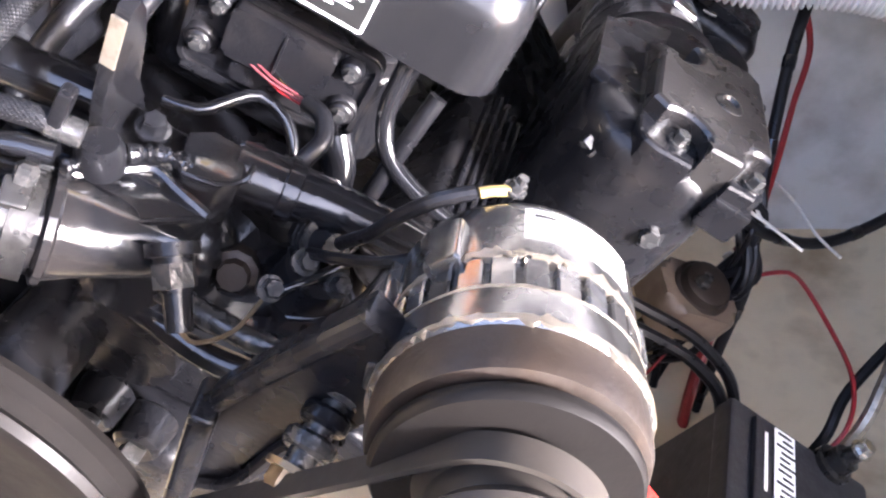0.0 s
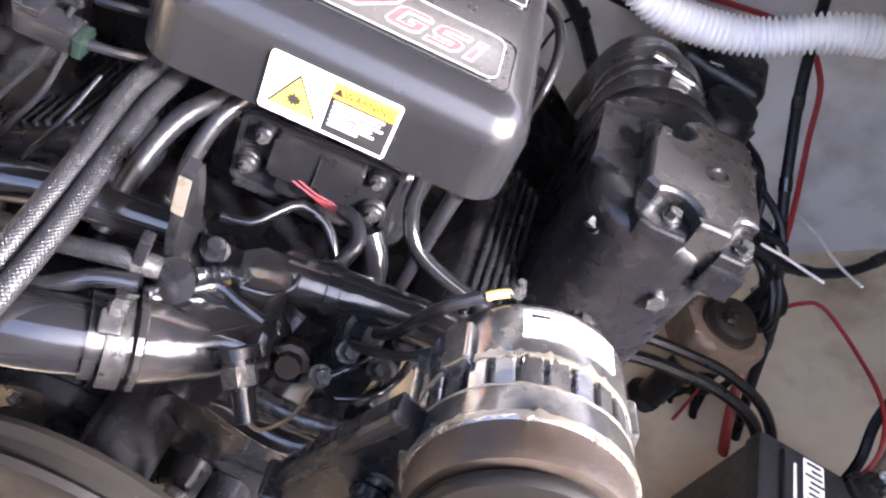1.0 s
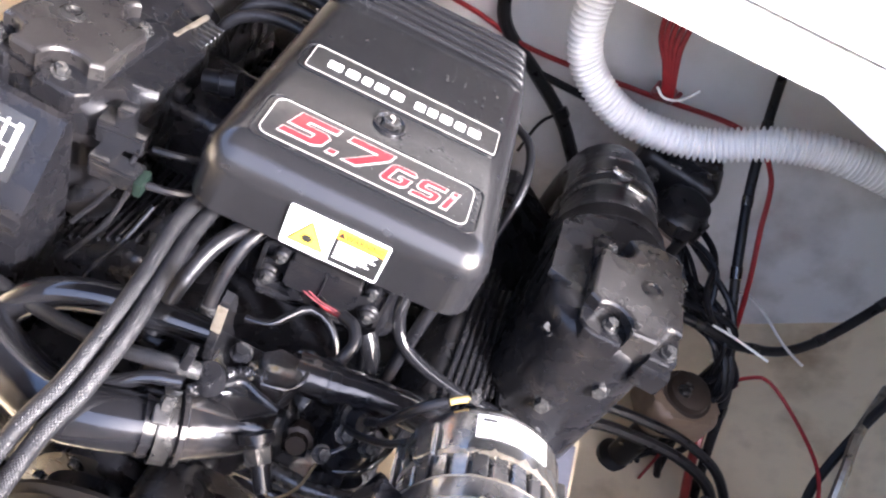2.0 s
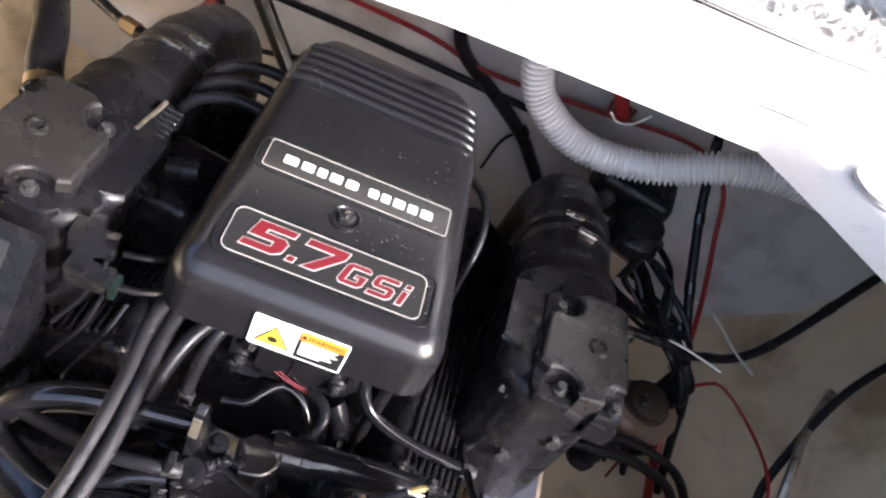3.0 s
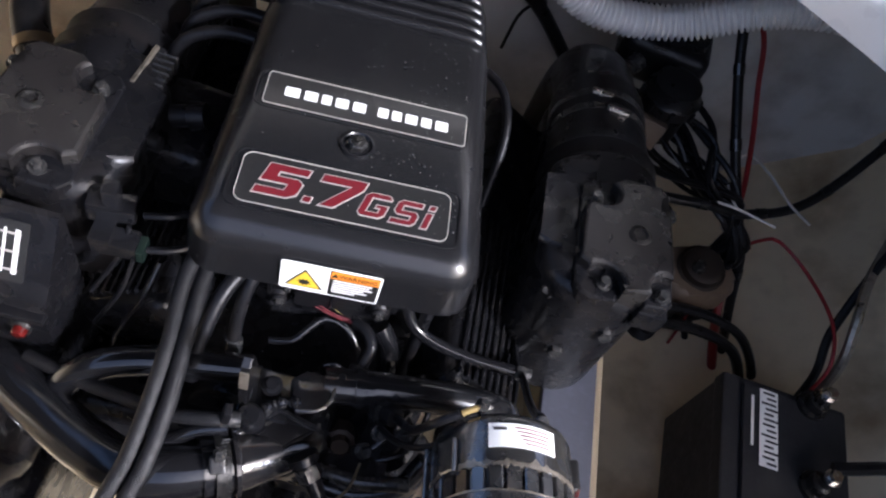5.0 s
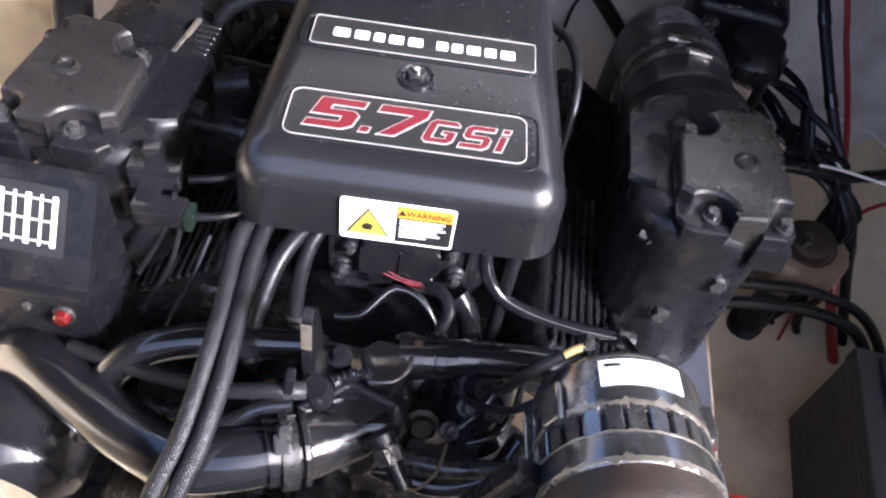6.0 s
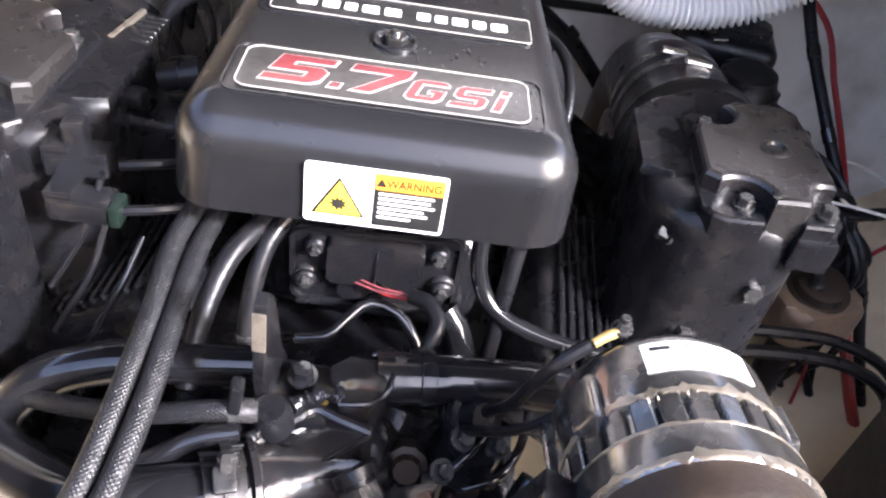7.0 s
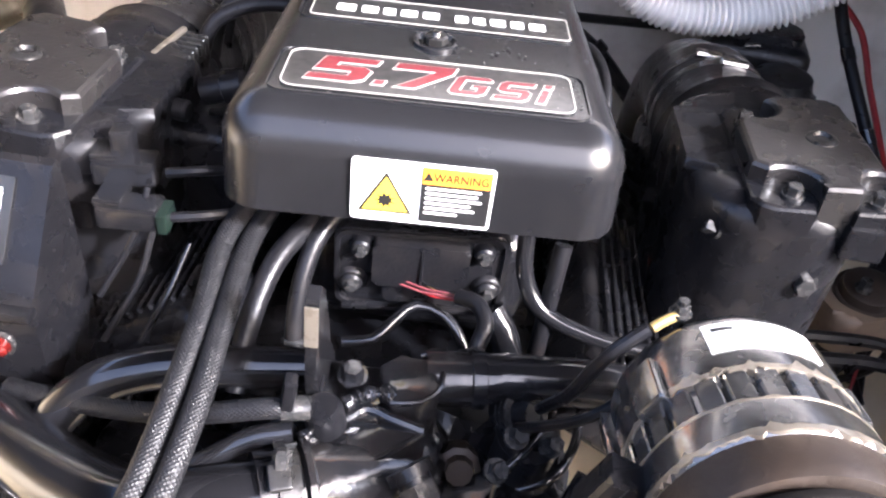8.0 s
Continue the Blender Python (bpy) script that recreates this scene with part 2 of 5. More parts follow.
def braid(pts, r, segs=80, step=0.0008, strands=16, pitch=0.05, bm=None):
    """A hose in a woven sleeve: two sets of strands that wind against each other."""
    bm = bm or bmesh.new()
    line = smooth_line(pts, step)
    side, run, rings = Vector((0.13, 0.31, 0.94)), 0.0, []
    for i, p in enumerate(line):
        d = (line[min(i + 1, len(line) - 1)] - line[max(i - 1, 0)]).normalized()
        side = (side - d * side.dot(d)).normalized()
        up = d.cross(side)
        run += (p - line[i - 1]).length if i else 0
        ring = []
        for k in range(segs):
            a, w = 2 * math.pi * k / segs, 2 * math.pi * run / pitch
            rad = r + 0.0008 * (abs(math.sin((strands * a + strands * w) / 2)) * abs(math.sin((strands * a - strands * w) / 2)) - 0.5)
            ring.append(bm.verts.new(p + rad * (side * math.cos(a) + up * math.sin(a))))
        rings.append(ring)
    for a, b in zip(rings, rings[1:]):
        for k in range(segs):
            bm.faces.new((a[k], a[(k + 1) % segs], b[(k + 1) % segs], b[k]))
    return bm


def prism(outline, z0, z1, m=Matrix(), bevel=0.0, segs=2, bm=None):
    """A plate with that outline, from z0 to z1, set at the pose m."""
    bm = bm or bmesh.new()
    low = [bm.verts.new((x, y, z0)) for x, y in outline]
    top = [bm.verts.new((x, y, z1)) for x, y in outline]
    bm.faces.new(low[::-1])
    cap = bm.faces.new(top)
    n = len(low)
    for k in range(n):
        bm.faces.new((low[k], low[(k + 1) % n], top[(k + 1) % n], top[k]))
    if bevel:
        bmesh.ops.bevel(bm, geom=list(cap.edges), offset=bevel, segments=segs, profile=0.5, affect="EDGES", clamp_overlap=True)
    bmesh.ops.transform(bm, matrix=m, verts=bm.verts)
    return bm


def plate(outline, z0, z1, m, edge):
    """A plate with a softened upper edge; good for outlines with pockets."""
    bm = bmesh.new()
    n = len(outline)
    loops = [[bm.verts.new((x, y, z)) for x, y in o] for o, z in ((outline, z0), (outline, z1 - edge), (inset(outline, edge * 0.4), z1 - edge * 0.3), (inset(outline, edge), z1))]
    for a, b in zip(loops, loops[1:]):
        for k in range(n):
            bm.faces.new((a[k], a[(k + 1) % n], b[(k + 1) % n], b[k]))
    bm.faces.new(loops[0][::-1])
    bm.faces.new(loops[-1])
    bmesh.ops.triangulate(bm, faces=[f for f in bm.faces if len(f.verts) > 4])
    bmesh.ops.transform(bm, matrix=m, verts=bm.verts)
    return bm


def arc(cx, cy, r, a0, a1, n=8):
    return [(cx + r * math.cos(radians(a0 + (a1 - a0) * k / n)), cy + r * math.sin(radians(a0 + (a1 - a0) * k / n))) for k in range(n + 1)]


def inset(outline, d):
    """The outline moved inwards by d, corner by corner; the outline runs anticlockwise."""
    out = []
    n = len(outline)
    for k in range(n):
        p, q, r = (Vector(outline[(k + j) % n]) for j in (-1, 0, 1))
        a, b = (q - p).normalized(), (r - q).normalized()
        na, nb = Vector((-a.y, a.x)), Vector((-b.y, b.x))
        s = na + nb
        s = s / max(s.dot(na), 0.3)
        out.append(tuple(q + s * d))
    return out


def rounded(w, h, r, n=5, skew=0.0):
    """A rounded rectangle's outline about the origin."""
    out = []
    for cx, cy, a0 in ((w / 2 - r, h / 2 - r, 0), (-w / 2 + r, h / 2 - r, 90), (-w / 2 + r, -h / 2 + r, 180), (w / 2 - r, -h / 2 + r, 270)):
        for k in range(n + 1):
            a = radians(a0 + 90 * k / n)
            x, y = cx + r * math.cos(a), cy + r * math.sin(a)
            out.append((x + skew * y, y))
    return out


def ring_plate(outer, inner, z0, z1, m):
    """A thin frame between two outlines with the same number of points."""
    bm = bmesh.new()
    n = len(outer)
    loops = [[bm.verts.new((x, y, z)) for x, y in o] for o, z in ((outer, z0), (outer, z1), (inner, z1), (inner, z0))]
    for a, b in zip(loops, loops[1:] + loops[:1]):
        for k in range(n):
            bm.faces.new((a[k], a[(k + 1) % n], b[(k + 1) % n], b[k]))
    bmesh.ops.transform(bm, matrix=m, verts=bm.verts)
    return bm


def hexbolt(at, along, r=0.008, h=0.006, bm=None, washer=True):
    """A hexagon head with its washer, facing along."""
    bm = bm or bmesh.new()
    a, d = Vector(at), Vector(along).normalized()
    if washer:
        cyl(a, a + d * h * 0.35, r * 1.35, segs=16, bm=bm)
    lathe(a + d * h * 0.35, a + d * h * 1.35, [(0, r), (0.75, r), (1, r * 0.86)], 6, bm)
    return bm


def lettering(text, size, m, depth=0.0004, shear=0.0, offset=0.0, wide=1.0, spacing=1.0):
    """Words in the built-in font as a mesh, at the pose m."""
    cu = bpy.data.curves.new("lettering", "FONT")
    cu.body, cu.size, cu.extrude, cu.shear, cu.offset, cu.space_character = text, size, depth, shear, offset, spacing
    cu.resolution_u = 3
    ob = new("lettering", cu)
    me = bpy.data.meshes.new_from_object(ob.evaluated_get(bpy.context.evaluated_depsgraph_get()))
    bpy.data.objects.remove(ob)
    bm = bmesh.new()
    bm.from_mesh(me)
    bpy.data.meshes.remove(me)
    bmesh.ops.transform(bm, matrix=m @ Matrix.Diagonal((wide, 1, 1, 1)), verts=bm.verts)
    return bm


# ---- boat: bilge, hull, bulkheads, deck ----
def sheet(name, grid, material, thick, label, category="", kind="structure", smooth=40.0):
    """A surface through rows of points, thickened."""
    bm = bmesh.new()
    vs = [[bm.verts.new(p) for p in row] for row in grid]
    for a, b in zip(vs, vs[1:]):
        for k in range(len(a) - 1):
            bm.faces.new((a[k], a[k + 1], b[k + 1], b[k]))
    bmesh.ops.recalc_face_normals(bm, faces=bm.faces)
    if thick:
        bmesh.ops.solidify(bm, geom=bm.faces[:], thickness=thick)
    return tagged(part(name, bm, material, smooth=smooth), label, category, kind=kind)


def hull():
    ys = [-0.95 + 0.125 * k for k in range(14)]
    section = [(-1.05, 0.78), (-1.0, 0.5), (-0.9, 0.24), (-0.7, 0.08), (-0.45, 0.0), (0, -0.06), (0.45, 0.0), (0.7, 0.08), (0.9, 0.24), (1.0, 0.5), (1.05, 0.78)]
    rows = [[(x, y, z + 0.006 * math.sin(9 * x + 7 * y)) for x, z in section] for y in ys]
    sheet("hull_floor", rows, M_BILGE, 0.012, "cream-painted bilge and hull sides with brown stains", "hull")
    sheet("wall_aft", [[(x, 0.68, z) for x in (-1.06, -0.4, 0.3, 1.06)] for z in (-0.06, 0.3, 0.6, 0.797)], M_WALL, 0.02, "pale grey painted bulkhead behind the engine", "wall")
    sheet("wall_front", [[(x, -0.95, z) for x in (-1.06, 0, 1.06)] for z in (-0.06, 0.4, 0.79)], M_WALL, 0.02, "pale grey painted bulkhead in front of the engine", "wall")
    for n, x in (("stringer_1", 0.4), ("stringer_2", -0.4)):
        ob = part(n, box((0.07, 1.55, 0.2), (x, -0.13, 0.08), bevel=0.012), M_BILGE)
        tagged(ob, "cream-painted engine stringer along the bilge", "stringer", kind="structure")


def deck():
    # opening: its edge runs along the seat base, cuts the corner and comes forward
    edge = [(-0.8, -0.055), (-0.45, 0.06), (-0.288, 0.111), (-0.153, 0.153), (0.006, 0.192), (0.193, 0.222), (0.392, 0.25), (0.469, 0.188), (0.543, 0.12), (0.566, 0.045), (0.569, -0.04), (0.566, -0.14), (0.7, -0.17), (1.0, -0.175)]
    far = [(-0.8, 0.95), (-0.45, 0.95), (-0.288, 0.95), (-0.153, 0.95), (0.006, 0.95), (0.193, 0.95), (0.55, 0.95), (1.35, 0.7), (1.35, 0.25), (1.35, 0.05), (1.35, -0.05), (1.35, -0.13), (1.35, -0.17), (1.35, -0.175)]
    bm = bmesh.new()
    lip, low = 0.047, 0.75
    rows = []
    for (x, y), (u, v) in zip(edge, far):
        d = Vector((u - x, v - y, 0)).normalized()
        p = Vector((x, y, 0))
        pts = [p + d * 0.03 + Vector((0, 0, low)), p + Vector((0, 0, low)), p + Vector((0, 0, low + lip - 0.006)) + d * 0.007, p + d * 0.013 + Vector((0, 0, low + lip)), p + d * 0.06 + Vector((0, 0, low + lip + 0.002)), Vector((u, v, low + lip + 0.004))]
        rows.append([bm.verts.new(q) for q in pts])
    for a, b in zip(rows, rows[1:]):
        for k in range(len(a) - 1):
            bm.faces.new((a[k], a[k + 1], b[k + 1], b[k]))
    bmesh.ops.recalc_face_normals(bm, faces=bm.faces)
    bmesh.ops.solidify(bm, geom=bm.faces[:], thickness=0.004)
    tagged(part("deck", bm, M_WHITE, smooth=40), "white gelcoat deck with a raised hatch lip", "deck", kind="structure")
    # unseen left deck, mirrored from the right edge and widened to shade the bay
    bm = bmesh.new()
    vs2 = [bm.verts.new(p) for p in ((-1.35, -0.95, 0.796), (-0.57, -0.95, 0.796), (-0.57, 0.03, 0.796), (-0.6, 0.06, 0.796), (-0.6, 0.94, 0.796), (-1.35, 0.94, 0.796))]
    bm.faces.new(vs2)
    bmesh.ops.solidify(bm, geom=bm.faces[:], thickness=0.03)
    tagged(part("deck_side", bm, M_WHITE), "unseen white gelcoat side deck that shades the left of the bay", "deck", kind="structure")


def deck_plug():
    t = thing("deck_plug", "round white deck plug with a thin grey seam", "deck plug", (0.505, 0.2, 0.803))
    part("ring", lathe((0.505, 0.2, 0.802), (0.505, 0.2, 0.807), [(0, 0.0354), (1, 0.0354), (1, 0.0339), (0, 0.0339)], 32), M_GREY, t, "thin grey seam")
    part("cap", lathe((0.505, 0.2, 0.802), (0.505, 0.2, 0.8085), [(0, 0.0325), (0.5, 0.0325), (0.6, 0.030), (0.6, 0.014), (1, 0.01), (1, 0.001)], 32), M_WHITE, t)


def latch():
    t = thing("latch_bracket", "small metal bracket with a black strap on the hatch lip", "bracket", (0.568, 0.030, 0.798))
    part("plate", box((0.03, 0.035, 0.004), (0.575, 0.033, 0.810), (0, 10, 20), 0.001), M_STEEL, t)
    part("tongue", box((0.012, 0.02, 0.03), (0.555, 0.031, 0.794), (0, -20, 20), 0.002), M_STEEL, t)
    part("strap", tube([(0.538, 0.025, 0.800), (0.568, 0.033, 0.818), (0.628, 0.045, 0.823), (0.66, 0.03, 0.88)], 0.005, 8), M_RUBBER, t, "black strap")


def seat_base():
    """Grey moulded skirt behind the hatch, with a divider and a rolled rim round the seat well."""
    base = [(-0.876, 0.013), (-0.527, 0.083), (-0.295, 0.124), (-0.02, 0.188), (-0.006, 0.193), (0.066, 0.204), (0.135, 0.216), (0.228, 0.23), (0.345, 0.249), (0.461, 0.27), (0.554, 0.29), (0.658, 0.319), (0.867, 0.383), (1.158, 0.488)]
    crest = [(-0.876, 0.048), (-0.527, 0.112), (-0.295, 0.143), (-0.02, 0.206), (-0.009, 0.302), (0.083, 0.302), (0.13, 0.242), (0.239, 0.239), (0.333, 0.253), (0.411, 0.273), (0.496, 0.311), (0.65, 0.441), (0.867, 0.581), (1.158, 0.72)]
    rise = [0.81, 0.81, 0.813, 0.816, 0.88, 0.886, 0.868, 0.868, 0.868, 0.868, 0.868, 0.874, 0.88, 0.88]
    bm = bmesh.new()
    rows = []
    for (x, y), (u, v), z in zip(base, crest, rise):
        a, b = Vector((x, y, 0.8035)), Vector((u, v, z))
        out = Vector((0.1, -1, 0)) * 0.004
        pts = [a, a.lerp(b, 0.06) + Vector((0, 0, 0.008)), a.lerp(b, 0.3) + Vector((0, 0, 0.006)) - out, a.lerp(b, 0.6) - out * 1.5, a.lerp(b, 0.88) + Vector((0, 0, 0.004)), b + Vector((0, 0.004, 0.004)), b + Vector((0, 0.012, 0.0)), b + Vector((0, 0.3, -0.03))]
        rows.append([bm.verts.new(q) for q in pts])
    for p, q in zip(rows, rows[1:]):
        for k in range(len(p) - 1):
            bm.faces.new((p[k], p[k + 1], q[k + 1], q[k]))
    bmesh.ops.recalc_face_normals(bm, faces=bm.faces)
    t = thing("boat_seat", "pale grey moulded seat base behind the hatch", "boat seat", (0.228, 0.418, 0.8))
    part("skirt", bm, M_GREY, t, smooth=60)
    part("divider", box((0.081, 0.395, 0.105), (0.033, 0.476, 0.874), (6, 0, 6), 0.02, 4, taper=0.92), M_GREY, t, "grey moulded divider between the seats")
    part("front_ledge", box((0.87, 0.023, 0.014), (-0.446, 0.143, 0.814), (0, 0, 12), 0.004), M_GREY, t)
    edge = [(0.095, 0.349, 0.887), (0.101, 0.302, 0.882), (0.135, 0.253, 0.877), (0.182, 0.239, 0.875), (0.239, 0.243, 0.875), (0.333, 0.259, 0.875), (0.411, 0.279, 0.875), (0.496, 0.317, 0.875), (0.65, 0.447, 0.882), (0.867, 0.587, 0.887)]
    part("sealant", tube([(x, y - 0.003, 0.8055) for x, y in base], 0.0022, 6), M_TIE, t, "yellowed line of sealant")
    part("seam", tube(edge, 0.0028, 8), M_INK, t, "dark seam round the seat well")
    part("seat_rim", tube([(x + 0.008, y + 0.016, z - 0.001) for x, y, z in edge], 0.012, 12), M_WHITE, t, "white rolled rim")


def cushion(outline, low, high, label):
    """A vinyl pad with that outline under a loose crinkled film."""
    pts = smooth_line([(x, y, 0) for x, y in outline], 0.012)
    c = sum(pts, Vector()) / len(pts)
    t = thing("seat_cushion", label, "seat cushion", (c.x, c.y, low), "wrapped seat cushions")
    part("pad", prism([(p.x, p.y) for p in pts[:-1]], low, high, bevel=0.022, segs=4), M_VINYL, t, smooth=60)
    ring = smooth_line([(x, y, 0) for x, y in outline], 0.003)[:-1]
    bm = bmesh.new()
    rows = []
    fs = [1.06, 1.055, 1.05, 1.04, 1.03, 1.02, 1.01, 1.0, 0.985, 0.97, 0.955, 0.94, 0.92, 0.9] + [0.9 * (1 - k / 40) for k in range(1, 40)]
    for f in fs:
        row = []
        for p in ring:
            q = c + (p - c) * f
            e = max(0.0, (f - 0.88) / 0.18)
            n = noise.noise(Vector((q.x * 90, q.y * 90, 1))) + 0.8 * abs(noise.noise(Vector((q.x * 210, q.y * 210, 2))))
            fold = 0.0013 * math.sin(260 * (q.x * 0.8 + q.y * 0.6) + 6 * noise.noise(q * 6)) * max(0.0, noise.noise(q * 9) + 0.25)
            z = high + 0.005 + fold * (1 - e) + 0.006 * n * min(1, e * 2) + 0.0008 * n - 0.05 * max(0.0, f - 1.0) / 0.06
            row.append(bm.verts.new((q.x + 0.004 * n * e, q.y + 0.004 * n * e, z)))
        rows.append(row)
    m = len(ring)
    bunched = bmesh.new()
    outer = [[bunched.verts.new(v.co) for v in row] for row in rows[:9]]
    for mesh, part_rows in ((bunched, outer), (bm, rows[8:])):
        for a, b in zip(part_rows, part_rows[1:]):
            for k in range(m):
                mesh.faces.new((a[k], a[(k + 1) % m], b[(k + 1) % m], b[k]))
    for v in [v for row in rows[:8] for v in row]:
        bm.verts.remove(v)
    part("film", bm, M_FILM, t, "crinkled clear plastic film", smooth=80)
    part("film_edge", bunched, M_BUNCHED, t, "milky bunched-up edge of the film", smooth=80)


def canopy():
    """Unseen canvas top, added over the cockpit to block sky light; open to the front and the sides."""
    rows = [[(x, y, 2.05 - 0.05 * (x / 1.5) ** 2 - 0.04 * (y - 1) ** 2) for x in (-1.5, -0.75, 0, 0.75, 1.5)] for y in (-0.85, -0.3, 0.3, 1, 1.7, 2.4)]
    sheet("ceiling", rows, M_CANVAS, 0.01, "unseen dark canvas canopy, added to block the sky over the cockpit", "canopy")


hull()
canopy()
deck()
deck_plug()
latch()
seat_base()
cushion([(0.141, 0.418), (0.141, 0.331), (0.17, 0.29), (0.252, 0.286), (0.368, 0.302), (0.472, 0.343), (0.6, 0.453), (0.763, 0.593), (0.763, 0.79), (0.461, 0.837), (0.182, 0.79), (0.141, 0.593), (0.141, 0.418)], 0.845, 0.909, "black vinyl seat cushion wrapped in crinkled clear film")
cushion([(-0.023, 0.324), (-0.025, 0.231), (-0.045, 0.214), (-0.295, 0.155), (-0.585, 0.117), (-0.655, 0.164), (-0.655, 0.536), (-0.353, 0.582), (-0.062, 0.577), (-0.023, 0.44), (-0.023, 0.324)], 0.787, 0.824, "flat black vinyl seat cushion under clear film")


# ---- engine ----
COVER = pose(0, 0, 0.62, 0, 0, 4.5)



def engine_cover():
    t = thing("engine_cover", "satin black plastic engine cover with red and silver badges", "engine cover", COVER)
    bm = bmesh.new()
    # stations along the cover: y, half width, top
    st = [(-0.122, 0.133, 0.0), (0.17, 0.125, 0.0), (0.262, 0.118, -0.002), (0.345, 0.11, -0.045)]
    low = -0.0755
    rows = []
    for y, w, top in st:
        rows.append([bm.verts.new((x, y, z)) for x, z in ((-w - 0.004, low), (-w, top), (w, top), (w + 0.004, low))])
    for a, b in zip(rows, rows[1:]):
        for k in range(3):
            bm.faces.new((a[k], b[k], b[k + 1], a[k + 1]))
        bm.faces.new((a[3], b[3], b[0], a[0]))
    bm.faces.new(rows[0])
    bm.faces.new(rows[-1][::-1])
    bmesh.ops.recalc_face_normals(bm, faces=bm.faces)
    sel = [e for e in bm.edges if all(v.co.z > low + 0.001 for v in e.verts) and (abs(e.verts[0].co.y - e.verts[1].co.y) > 0.01 or e.verts[0].co.y in (-0.122, 0.345) or abs(e.verts[0].co.y + 0.122) < 1e-4)]
    ups = [e for e in bm.edges if abs(e.verts[0].co.z - e.verts[1].co.z) > 0.02 and abs(e.verts[0].co.y - e.verts[1].co.y) < 0.01 and abs(e.verts[0].co.x - e.verts[1].co.x) < 0.01 and (abs(e.verts[0].co.y + 0.122) < 1e-4 or abs(e.verts[0].co.y - 0.345) < 1e-4)]
    bmesh.ops.bevel(bm, geom=list(set(sel + ups)), offset=0.032, segments=8, profile=0.5, affect="EDGES", clamp_overlap=True)
    part("shell", bm, M_COVER, t, local=True, smooth=50)
    # raised ribs across the rear
    for k in range(5):
        y, w = 0.183 + 0.0165 * k, 0.1165 - 0.0015 * k
        bm = tube([(-w - 0.001, y, -0.03), (-w + 0.004, y, -0.009), (-w + 0.019, y, 0.0022), (0, y, 0.003), (w - 0.019, y, 0.0022), (w - 0.004, y, -0.009), (w + 0.001, y, -0.03)], 0.0044, 10, 0.006)
        part("rib", bm, M_COVER, t, local=True)
    # moulded border round the badges
    for cy, h in ((0.048, 0.05), (-0.0625, 0.066)):
        m = pose(0.0, cy, 0)
        part("badge_border", ring_plate(rounded(0.212, h, 0.012), rounded(0.209, h - 0.003, 0.0105), -0.001, 0.0008, m), M_COVER, t, local=True)
    # upper badge: plain white blocks stand in for the maker's name
    m = pose(0.003, 0.048, 0)
    badge = part("upper_badge", prism(rounded(0.2, 0.042, 0.004), 0.0004, 0.0012, m), M_INK, t, "black badge with a silver border and white blocks", local=True)
    part("badge_outline", ring_plate(rounded(0.2, 0.042, 0.004), rounded(0.1983, 0.0403, 0.0034), 0.0013, 0.0019, m), M_SILVER, badge, local=True)
    x = -0.083
    for word in ((0.018, 0.016, 0.012, 0.016, 0.016), (0.013, 0.012, 0.015, 0.013, 0.016)):
        for w in word:
            part("block", prism(rounded(w * 0.8, 0.012, 0.0015, 2), 0.0013, 0.0018, m @ pose(x + w / 2, -0.001, 0)), M_LABEL, badge, "white block", local=True)
            x += w + 0.0012
        x += 0.008
    # lower badge
    m = pose(-0.001, -0.0625, 0)
    out = rounded(0.193, 0.056, 0.0095)
    badge = part("lower_badge", prism(out, 0.0004, 0.0012, m), M_INK, t, "black badge with red figures in a silver outline", local=True)
    part("badge_outline", ring_plate(out, rounded(0.1913, 0.0543, 0.0087), 0.0013, 0.0019, m), M_SILVER, badge, local=True)
    # figures: x, width, height, stroke shapes in a unit box
    five = [(0, 0), (0.82, 0), (1, 0.14), (1, 0.5), (0.84, 0.64), (0.36, 0.64), (0.36, 0.74), (1, 0.74), (1, 1), (0, 1), (0, 0.4), (0.64, 0.4), (0.64, 0.26), (0, 0.26)]
    seven = [(0.22, 0), (0.58, 0), (1, 0.7), (1, 1), (0, 1), (0, 0.72), (0.66, 0.72)]
    gee = [(0.16, 0), (0.84, 0), (1, 0.14), (1, 0.56), (0.52, 0.56), (0.52, 0.38), (0.68, 0.38), (0.68, 0.24), (0.32, 0.24), (0.32, 0.76), (1, 0.76), (1, 0.86), (0.84, 1), (0.16, 1), (0, 0.86), (0, 0.14)]
    ess = [(0, 0), (0.84, 0), (1, 0.14), (1, 0.46), (0.84, 0.6), (0.32, 0.6), (0.32, 0.76), (1, 0.76), (1, 1), (0.16, 1), (0, 0.86), (0, 0.52), (0.16, 0.38), (0.68, 0.38), (0.68, 0.24), (0, 0.24)]
    bar, dot = [(0, 0), (1, 0), (1, 1), (0, 1)], [(0, 0), (1, 0), (1, 1), (0, 1)]
    base = -0.0165
    for shape, x, y, w, h in ((five, -0.083, 0, 0.039, 0.037), (dot, -0.039, 0, 0.009, 0.008), (seven, -0.034, 0, 0.042, 0.037), (gee, 0.0105, -0.001, 0.0255, 0.0285), (ess, 0.0405, -0.002, 0.0245, 0.0285), (bar, 0.0695, -0.002, 0.0075, 0.0195), (dot, 0.0695, 0.0195, 0.0075, 0.007)):
        full = [(x + w * u + 0.3 * (y + h * v), base + y + h * v) for u, v in shape]
        part("figure_outline", prism(full, 0.0013, 0.0017, m), M_SILVER, badge, local=True, smooth=0)
        part("figure", prism(inset(full, 0.0012), 0.0018, 0.0021, m), M_REDP, badge, local=True, smooth=0)
